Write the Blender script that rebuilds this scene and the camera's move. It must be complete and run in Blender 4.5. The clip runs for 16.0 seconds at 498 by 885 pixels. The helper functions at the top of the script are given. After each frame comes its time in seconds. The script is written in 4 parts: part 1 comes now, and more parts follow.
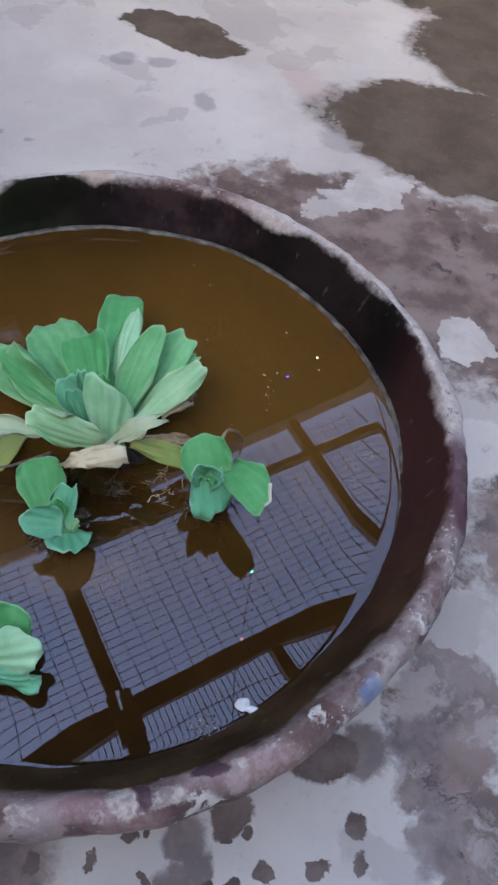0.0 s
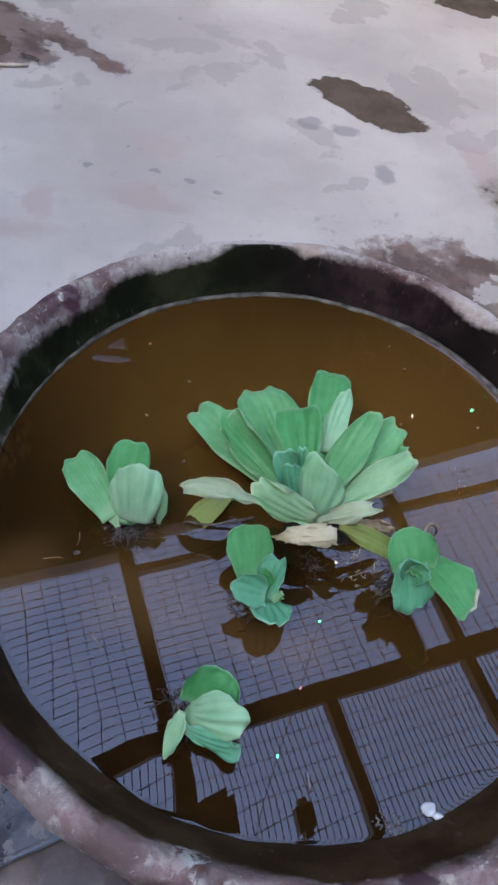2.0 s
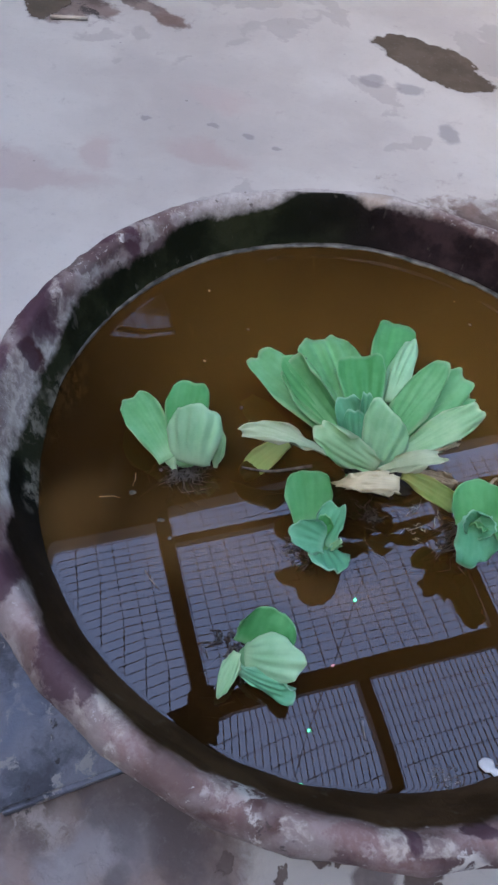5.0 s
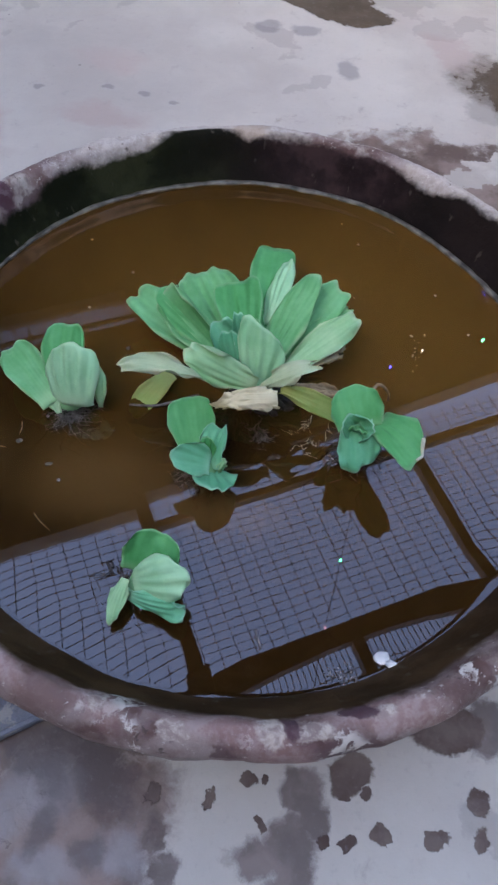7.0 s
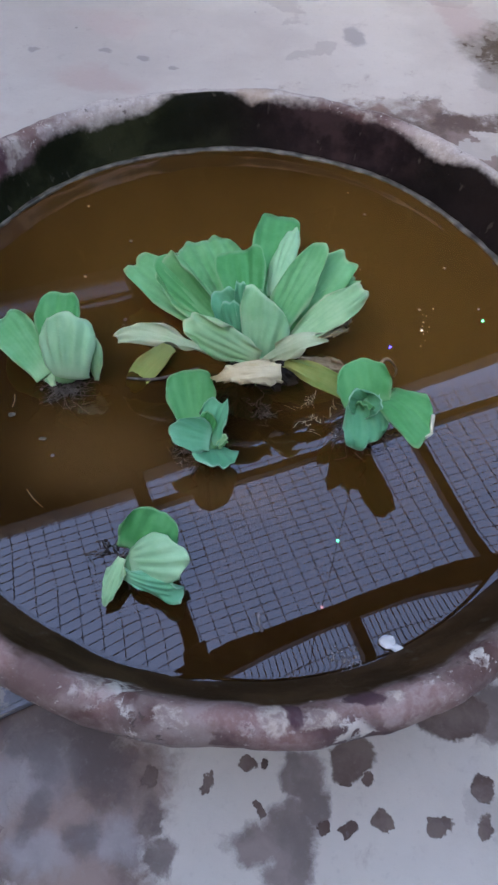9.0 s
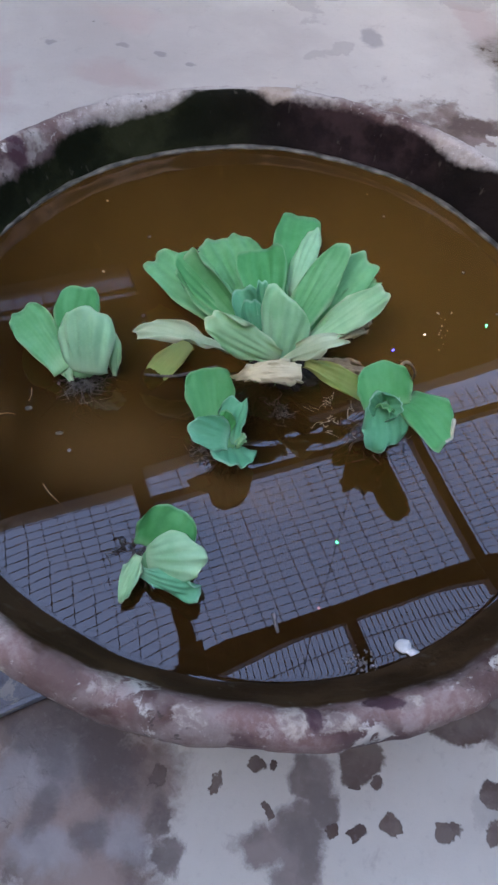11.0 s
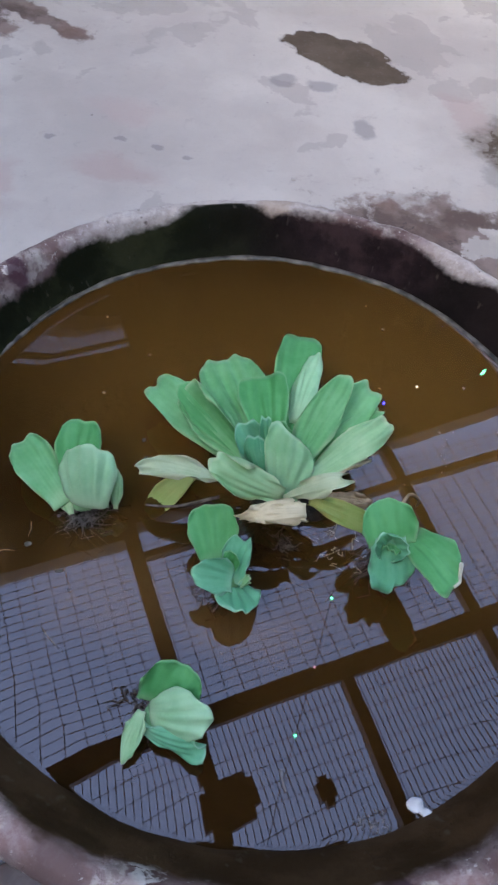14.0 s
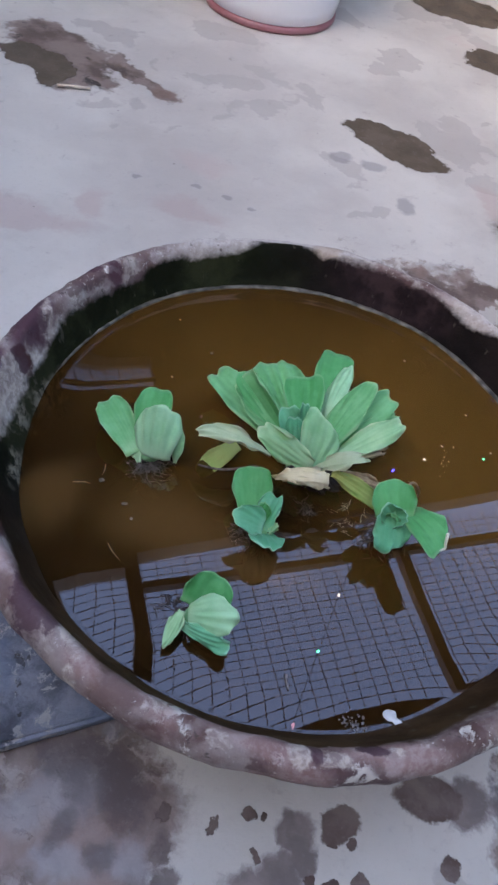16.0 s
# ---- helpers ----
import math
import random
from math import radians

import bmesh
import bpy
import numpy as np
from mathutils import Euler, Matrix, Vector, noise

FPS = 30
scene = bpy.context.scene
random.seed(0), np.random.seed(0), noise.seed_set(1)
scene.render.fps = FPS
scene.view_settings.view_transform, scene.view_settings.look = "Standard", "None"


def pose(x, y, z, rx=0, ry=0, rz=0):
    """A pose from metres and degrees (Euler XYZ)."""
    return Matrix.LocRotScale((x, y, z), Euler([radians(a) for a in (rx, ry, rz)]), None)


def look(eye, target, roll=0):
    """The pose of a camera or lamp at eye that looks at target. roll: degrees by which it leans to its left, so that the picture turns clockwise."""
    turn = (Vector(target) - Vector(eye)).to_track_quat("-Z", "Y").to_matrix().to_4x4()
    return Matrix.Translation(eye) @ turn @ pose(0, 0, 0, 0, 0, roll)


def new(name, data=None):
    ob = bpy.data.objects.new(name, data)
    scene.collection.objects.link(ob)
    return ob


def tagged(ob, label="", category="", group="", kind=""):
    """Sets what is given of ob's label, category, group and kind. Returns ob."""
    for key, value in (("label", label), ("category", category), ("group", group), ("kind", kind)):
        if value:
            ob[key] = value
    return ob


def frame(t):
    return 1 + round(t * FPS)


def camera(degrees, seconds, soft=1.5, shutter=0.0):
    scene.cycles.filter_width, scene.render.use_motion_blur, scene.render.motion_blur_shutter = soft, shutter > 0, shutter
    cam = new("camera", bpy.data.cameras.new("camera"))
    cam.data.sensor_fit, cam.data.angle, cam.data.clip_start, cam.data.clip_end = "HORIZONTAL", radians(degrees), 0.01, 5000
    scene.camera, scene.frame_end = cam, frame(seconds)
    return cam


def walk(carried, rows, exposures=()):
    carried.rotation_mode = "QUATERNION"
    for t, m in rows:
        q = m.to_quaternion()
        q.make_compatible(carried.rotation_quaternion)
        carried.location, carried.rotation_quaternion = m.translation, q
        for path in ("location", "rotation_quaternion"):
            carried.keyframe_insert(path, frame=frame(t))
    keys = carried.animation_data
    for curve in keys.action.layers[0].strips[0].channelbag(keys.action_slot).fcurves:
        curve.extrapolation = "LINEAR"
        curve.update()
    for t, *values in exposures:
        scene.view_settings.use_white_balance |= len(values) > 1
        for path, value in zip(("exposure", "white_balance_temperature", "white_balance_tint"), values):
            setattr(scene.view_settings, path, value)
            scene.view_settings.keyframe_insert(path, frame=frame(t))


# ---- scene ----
cam = camera(38.2, 16.0, soft=2.6)
PATH = [
    (0, (0.066, 0.089, 0.694), (0.046, 1.248, -0.935), 10.4),
    (0.5, (0.04, 0.096, 0.717), (-0.019, 1.302, -0.878), 10.6),
    (1, (-0.003, 0.096, 0.72), (-0.126, 1.29, -0.88), 11.2),
    (1.5, (-0.046, 0.087, 0.721), (-0.223, 1.284, -0.871), 11.8),
    (2, (-0.066, 0.081, 0.718), (-0.279, 1.267, -0.879), 11.8),
    (2.5, (-0.083, 0.072, 0.711), (-0.339, 1.228, -0.901), 12.2),
    (3, (-0.093, 0.069, 0.706), (-0.364, 1.208, -0.916), 12.3),
    (5.3, (-0.066, 0.056, 0.68), (-0.353, 1.158, -0.964), 9.9),
    (5.5, (-0.058, 0.054, 0.676), (-0.339, 1.15, -0.973), 9.5),
    (6, (-0.025, 0.05, 0.669), (-0.286, 1.142, -0.986), 8.7),
    (6.5, (0.008, 0.054, 0.668), (-0.244, 1.148, -0.987), 6.4),
    (7, (0.024, 0.053, 0.665), (-0.223, 1.14, -0.995), 5.1),
    (7.5, (0.023, 0.053, 0.665), (-0.233, 1.139, -0.994), 4.7),
    (8, (0.017, 0.051, 0.664), (-0.234, 1.139, -0.995), 5.7),
    (8.5, (0.021, 0.059, 0.654), (-0.218, 1.133, -1.016), 5.5),
    (8.7, (0.019, 0.061, 0.644), (-0.207, 1.111, -1.044), 6.1),
    (10.8, (0.018, 0.062, 0.645), (-0.203, 1.101, -1.05), 6.2),
    (11, (0.003, 0.058, 0.641), (-0.214, 1.104, -1.05), 7.9),
    (11.5, (-0.023, 0.055, 0.64), (-0.231, 1.087, -1.061), 11.0),
    (12, (-0.044, 0.056, 0.642), (-0.285, 1.085, -1.056), 10.7),
    (12.5, (-0.076, 0.056, 0.647), (-0.349, 1.089, -1.044), 11.2),
    (13, (-0.09, 0.073, 0.661), (-0.387, 1.145, -1.001), 10.8),
    (13.5, (-0.065, 0.1, 0.679), (-0.35, 1.227, -0.948), 8.6),
    (14, (-0.03, 0.119, 0.677), (-0.256, 1.255, -0.953), 8.0),
    (14.5, (0.013, 0.122, 0.665), (-0.182, 1.231, -0.988), 6.4),
    (15, (0.011, 0.078, 0.691), (-0.214, 1.217, -0.938), 6.1),
    (15.5, (0.001, -0.001, 0.725), (-0.242, 1.224, -0.837), 12.5),
    (16, (-0.015, -0.034, 0.737), (-0.317, 1.223, -0.789), 13.9),
]
walk(cam, [(t, look(eye, target, roll)) for t, eye, target, roll in PATH],
     [(0, 3.55, 8300, 14)])


# ---- world and light ----
world = bpy.data.worlds.new("sky")
scene.world = world
world.use_nodes = True
wn = world.node_tree.nodes
wl = world.node_tree.links
sky = wn.new("ShaderNodeTexSky")
sky.sky_type = "NISHITA"
sky.sun_disc = False
sky.sun_elevation = radians(38)
sky.sun_rotation = radians(200)
sky.air_density = 1.0
sky.ozone_density = 3.0
sky.dust_density = 1.5
wn["Background"].inputs["Strength"].default_value = 0.15
wl.new(sky.outputs[0], wn["Background"].inputs["Color"])

WATER = 0.147            # height of the water over the floor
POT = (-0.078, 0.449)    # middle of the pot
POT_TILT = -2.3          # the pot leans back a little, off its slab
ROOF = 2.9               # underside of the roof opening
TURN = 38.0              # the building's axes against the view
ORIGIN = (-0.30, 0.92)   # where two roof bars cross


# ---- material helpers ----
class Nodes:
    def __init__(self, name):
        self.mat = bpy.data.materials.new(name)
        self.mat.use_nodes = True
        self.t = self.mat.node_tree
        self.bsdf = self.t.nodes["Principled BSDF"]
        self.out = self.t.nodes["Material Output"]

    def link(self, a, b):
        self.t.links.new(a, b)

    def put(self, socket, value):
        if hasattr(value, "is_linked"):
            self.link(value, socket)
        else:
            socket.default_value = value

    def coord(self, kind="Object"):
        return self.t.nodes.new("ShaderNodeTexCoord").outputs[kind]

    def noise(self, vec, scale, detail=4.0, rough=0.55, distort=0.0, colour=False):
        n = self.t.nodes.new("ShaderNodeTexNoise")
        self.link(vec, n.inputs["Vector"])
        n.inputs["Scale"].default_value = scale
        n.inputs["Detail"].default_value = detail
        n.inputs["Roughness"].default_value = rough
        n.inputs["Distortion"].default_value = distort
        return n.outputs["Color" if colour else "Fac"]

    def voronoi(self, vec, scale, rand=1.0):
        n = self.t.nodes.new("ShaderNodeTexVoronoi")
        self.link(vec, n.inputs["Vector"])
        n.inputs["Scale"].default_value = scale
        n.inputs["Randomness"].default_value = rand
        return n.outputs["Distance"]

    def math(self, op, a, b=0.0, clamp=False):
        n = self.t.nodes.new("ShaderNodeMath")
        n.operation, n.use_clamp = op, clamp
        self.put(n.inputs[0], a)
        self.put(n.inputs[1], b)
        return n.outputs[0]

    def vmath(self, op, a, b=None):
        n = self.t.nodes.new("ShaderNodeVectorMath")
        n.operation = op
        self.put(n.inputs[0], a)
        if b is not None:
            self.put(n.inputs[1], b)
        return n.outputs[0]

    def scale(self, vec, k):
        n = self.t.nodes.new("ShaderNodeVectorMath")
        n.operation = "SCALE"
        self.link(vec, n.inputs[0])
        n.inputs["Scale"].default_value = k
        return n.outputs[0]

    def ramp(self, fac, lo, hi, smooth=True):
        n = self.t.nodes.new("ShaderNodeMapRange")
        n.interpolation_type = "SMOOTHSTEP" if smooth else "LINEAR"
        n.inputs["From Min"].default_value = lo
        n.inputs["From Max"].default_value = hi
        self.put(n.inputs["Value"], fac)
        return n.outputs["Result"]

    def mix(self, fac, a, b):
        n = self.t.nodes.new("ShaderNodeMix")
        n.data_type = "RGBA"
        self.put(n.inputs["Factor"], fac)
        sockets = [s for s in n.inputs if s.type == "RGBA"]
        for socket, v in zip(sockets, (a, b)):
            self.put(socket, v if hasattr(v, "is_linked") else (*v, 1.0))
        return [s for s in n.outputs if s.type == "RGBA"][0]

    def xyz(self, vec):
        n = self.t.nodes.new("ShaderNodeSeparateXYZ")
        self.link(vec, n.inputs[0])
        return n.outputs

    def bump(self, height, strength=0.3, distance=0.002):
        n = self.t.nodes.new("ShaderNodeBump")
        n.inputs["Strength"].default_value = strength
        n.inputs["Distance"].default_value = distance
        self.link(height, n.inputs["Height"])
        self.link(n.outputs[0], self.bsdf.inputs["Normal"])

    def spot(self, vec, cx, cy, rx, ry, turn, soft=0.12):
        """1 inside an ellipse of the plane, 0 outside it; vec carries the ragged edge."""
        n = self.t.nodes.new("ShaderNodeMapping")
        n.vector_type = "TEXTURE"
        n.inputs["Location"].default_value = (cx, cy, 0)
        n.inputs["Rotation"].default_value = (0, 0, radians(turn))
        n.inputs["Scale"].default_value = (rx, ry, 1)
        self.link(vec, n.inputs["Vector"])
        flat = self.vmath("MULTIPLY", n.outputs[0], (1, 1, 0))
        d = self.t.nodes.new("ShaderNodeVectorMath")
        d.operation = "LENGTH"
        self.link(flat, d.inputs[0])
        return self.ramp(d.outputs["Value"], 1 + soft, 1 - soft)

    def spots(self, vec, rows, soft=0.12):
        total = None
        for row in rows:
            s = self.spot(vec, *row, soft)
            total = s if total is None else self.math("MAXIMUM", total, s)
        return total

    def peel(self, vec, rows, grain, amount, soft=0.5, edge=0.05):
        """Patches with crisp, broken edges, like worn paint."""
        f = self.math("ADD", self.spots(vec, rows, soft), self.math("MULTIPLY", self.math("SUBTRACT", grain, 0.5), amount))
        return self.ramp(f, 0.5 - edge, 0.5 + edge)

    def set(self, **values):
        for k, v in values.items():
            self.put(self.bsdf.inputs[k.replace("_", " ")], v)
        return self.mat


def ragged(n, vec, scale, amount, detail=4.0):
    """vec pushed about by noise, for uneven outlines."""
    c = n.noise(vec, scale, detail, 0.6, colour=True)
    return n.vmath("ADD", vec, n.scale(n.vmath("SUBTRACT", c, (0.5, 0.5, 0.5)), amount))


def plain_material(name, a, b, scale=30.0, rough=0.6, metal=0.0, bump=0.2):
    n = Nodes(name)
    v = n.coord()
    f = n.noise(v, scale, 6)
    n.bump(n.noise(v, scale * 4, 4), bump, 0.001)
    return n.set(Base_Color=n.mix(n.ramp(f, 0.3, 0.7), a, b), Roughness=rough, Metallic=metal)


def floor_material():
    n = Nodes("limewashed_cement")
    v = n.coord()
    e1 = ragged(n, v, 7.0, 0.16, 6)
    e2 = ragged(n, v, 34.0, 0.028, 5)
    e12 = ragged(n, e1, 34.0, 0.02, 4)
    grain = n.noise(e2, 15, 8, 0.68)
    broad = n.noise(e1, 2.3, 5, 0.55)
    fine = n.noise(v, 160, 6, 0.65)
    cloudy = n.noise(e2, 11, 5, 0.6)
    col = n.mix(n.ramp(broad, 0.35, 0.66), (0.57, 0.535, 0.495), (0.43, 0.395, 0.368))
    # thin grey washes with hard ragged edges
    wash = n.ramp(n.noise(e12, 4.2, 3, 0.5), 0.565, 0.585)
    col = n.mix(n.math("MULTIPLY", wash, 0.55), col, (0.36, 0.325, 0.305))
    pink = n.ramp(n.noise(e1, 3.1, 3), 0.60, 0.72)
    col = n.mix(n.math("MULTIPLY", pink, 0.45), col, (0.46, 0.335, 0.315))
    # damp mauve cement where the wash is gone
    damp = n.peel(e1, [
        (0.26, 0.95, 0.42, 0.19, -10), (0.46, 0.53, 0.16, 0.13, 0), (0.30, 0.30, 0.05, 0.085, 20),
        (0.36, 0.20, 0.07, 0.05, 30), (-0.17, 0.06, 0.13, 0.15, 20),
        (-0.98, 1.36, 0.17, 0.10, -20), (-0.80, 1.40, 0.11, 0.035, -25), (0.16, 0.46, 0.15, 0.10, 0)], grain, 1.3, 0.7, 0.11)
    blush = n.spots(e12, [(-0.47, 1.0, 0.07, 0.028, 8), (-0.62, 0.93, 0.03, 0.05, 20), (-0.7, 0.83, 0.12, 0.03, 10), (0.02, 1.42, 0.08, 0.03, -40)], 0.4)
    col = n.mix(n.math("MULTIPLY", blush, 0.5), col, (0.42, 0.31, 0.29))
    stain = n.peel(e1, [(0.40, 1.08, 0.22, 0.12, 10), (0.15, 1.27, 0.10, 0.05, 30)], grain, 1.1, 0.6, 0.15)
    col = n.mix(n.math("MULTIPLY", stain, 0.6), col, (0.30, 0.275, 0.26))
    mauve = n.mix(n.ramp(cloudy, 0.40, 0.60), (0.125, 0.086, 0.074), (0.25, 0.19, 0.168))
    mauve = n.mix(n.math("MULTIPLY", n.ramp(n.noise(e12, 21, 7, 0.65), 0.49, 0.62), n.ramp(n.xyz(v)[1], 0.75, 0.45)), mauve, (0.345, 0.285, 0.26))
    mauve = n.mix(n.ramp(n.noise(e12, 17, 7, 0.7), 0.41, 0.36), mauve, (0.065, 0.05, 0.045))
    bluish = n.math("MULTIPLY", n.ramp(n.noise(n.vmath("ADD", e1, (2.0, 7.0, 0)), 7, 4), 0.53, 0.62), n.ramp(n.xyz(v)[1], 0.40, 0.25))
    mauve = n.mix(n.math("MULTIPLY", bluish, 0.6), mauve, (0.27, 0.275, 0.295))
    rust = n.ramp(n.noise(e2, 6, 3), 0.56, 0.66)
    mauve = n.mix(n.math("MULTIPLY", rust, 0.5), mauve, (0.22, 0.135, 0.11))
    col = n.mix(damp, col, mauve)
    # white crust left standing in the damp
    crust = n.peel(e1, [(0.145, 1.10, 0.035, 0.11, -38), (0.318, 0.83, 0.035, 0.05, -20), (0.30, 0.415, 0.05, 0.035, 0)], grain, 1.4, 0.5)
    col = n.mix(crust, col, n.mix(n.ramp(cloudy, 0.4, 0.6), (0.52, 0.49, 0.455), (0.42, 0.385, 0.355)))
    # standing puddles and soaked holes
    wet = n.peel(e12, [
        (-0.23, 1.515, 0.125, 0.075, -12), (0.625, 1.29, 0.57, 0.20, -6), (0.58, 2.06, 0.58, 0.30, 4), (0.78, 1.66, 0.56, 0.30, 0),
        (-0.12, 2.15, 0.10, 0.085, 0), (-0.30, 2.48, 0.14, 0.11, 10), (-1.0, 1.30, 0.11, 0.05, -10)], grain, 0.55, 0.3, 0.13)
    col = n.mix(wet, col, n.mix(n.ramp(cloudy, 0.3, 0.7), (0.100, 0.076, 0.058), (0.146, 0.113, 0.089)))
    e3 = ragged(n, ragged(n, v, 26, 0.03, 5), 90, 0.010, 4)
    grit = n.noise(e3, 26, 7, 0.66)
    rusty = n.peel(e3, [(-0.095, 0.085, 0.055, 0.05, 0), (-0.055, 0.118, 0.03, 0.035, 10), (-0.06, 0.04, 0.05, 0.03, 0), (-0.19, 0.03, 0.05, 0.05, 0)], grit, 1.6, 0.9, 0.40)
    col = n.mix(n.math("MULTIPLY", rusty, 0.85), col, n.mix(n.ramp(cloudy, 0.4, 0.6), (0.15, 0.092, 0.08), (0.30, 0.205, 0.18)))
    chalk = n.peel(e3, [(-0.056, 0.076, 0.022, 0.018, 0), (-0.140, 0.100, 0.034, 0.024, 30), (-0.11, 0.05, 0.026, 0.014, 0), (-0.165, 0.07, 0.02, 0.02, 0)], grit, 1.2, 0.9, 0.45)
    col = n.mix(n.math("MULTIPLY", chalk, 0.5), col, (0.37, 0.365, 0.395))
    # Dark blots, the longest along the pot's near edge.
    dark_blots = n.peel(e3, [(-0.112, 0.132, 0.065, 0.022, -18), (-0.150, 0.120, 0.04, 0.016, -30), (-0.125, 0.078, 0.012, 0.02, 0), (-0.08, 0.068, 0.012, 0.014, 0)], grit, 1.4, 0.9, 0.40)
    col = n.mix(n.math("MULTIPLY", dark_blots, 0.65), col, (0.085, 0.066, 0.070))
    streak = n.peel(e3, [
        (0.072, 0.166, 0.017, 0.022, 20), (0.086, 0.148, 0.013, 0.022, 10), (0.074, 0.122, 0.020, 0.026, 0), (0.050, 0.108, 0.026, 0.014, 20),
        (0.080, 0.095, 0.018, 0.022, 0), (-0.034, 0.100, 0.008, 0.016, 20), (-0.02, 0.075, 0.012, 0.014, 0), (0.217, 0.264, 0.03, 0.024, 30), (0.269, 0.284, 0.03, 0.02, 40), (0.287, 0.206, 0.022, 0.03, 0)], grit, 1.5, 0.8, 0.26)
    col = n.mix(n.math("MULTIPLY", streak, 0.85), col, n.mix(n.ramp(cloudy, 0.38, 0.6), (0.10, 0.068, 0.066), (0.22, 0.165, 0.155)))
    holes = n.peel(e3, [
        (0.108, 0.190, 0.019, 0.017, 40), (0.182, 0.252, 0.036, 0.022, 20), (-0.001, 0.134, 0.0035, 0.008, -20), (0.025, 0.160, 0.010, 0.006, 30),
        (-0.046, 0.126, 0.006, 0.009, 0), (0.045, 0.132, 0.007, 0.004, -30), (0.116, 0.141, 0.008, 0.006, 0), (0.143, 0.151, 0.006, 0.009, -10),
        (0.186, 0.161, 0.010, 0.008, 30), (0.220, 0.203, 0.010, 0.009, 0), (0.093, 0.135, 0.006, 0.007, 0), (0.224, 0.173, 0.007, 0.010, 0),
        (0.110, 0.172, 0.004, 0.004, 0), (0.128, 0.178, 0.004, 0.005, 0), (0.04, 0.165, 0.004, 0.004, 0)], grit, 0.7, 0.45, 0.16)
    col = n.mix(holes, col, n.mix(n.ramp(cloudy, 0.35, 0.6), (0.085, 0.05, 0.042), (0.17, 0.125, 0.11)))
    dots = n.spots(e2, [(-0.605, 1.044, 0.010, 0.007, 0), (-0.437, 1.09, 0.009, 0.007, 0), (-0.50, 1.085, 0.010, 0.006, 0), (-0.385, 1.08, 0.006, 0.005, 0),
                        (-0.14, 1.284, 0.018, 0.03, 30), (-0.24, 1.385, 0.026, 0.02, 0), (-0.31, 1.375, 0.022, 0.024, 0)], 0.25)
    col = n.mix(n.math("MULTIPLY", dots, 0.6), col, (0.22, 0.20, 0.21))
    specks = n.ramp(n.voronoi(v, 26), 0.075, 0.05)
    specks = n.math("MULTIPLY", specks, n.ramp(n.noise(v, 9, 2), 0.55, 0.65))
    col = n.mix(n.math("MULTIPLY", specks, 0.7), col, (0.2, 0.18, 0.185))
    col = n.mix(n.math("MULTIPLY", n.ramp(fine, 0.55, 0.75), 0.22), col, (0.3, 0.28, 0.285))
    rough = n.math("SUBTRACT", 0.62, n.math("MULTIPLY", wet, 0.42))
    rough = n.math("SUBTRACT", rough, n.math("MULTIPLY", damp, 0.14))
    height = n.math("ADD", n.math("MULTIPLY", fine, 0.25), n.math("MULTIPLY", cloudy, 0.7))
    height = n.math("SUBTRACT", height, n.math("ADD", n.math("MULTIPLY", wash, 0.25), n.math("MULTIPLY", n.math("MAXIMUM", wet, holes), 0.9)))
    n.bump(height, 0.35, 0.004)
    return n.set(Base_Color=col, Roughness=rough, Specular_IOR_Level=0.4)


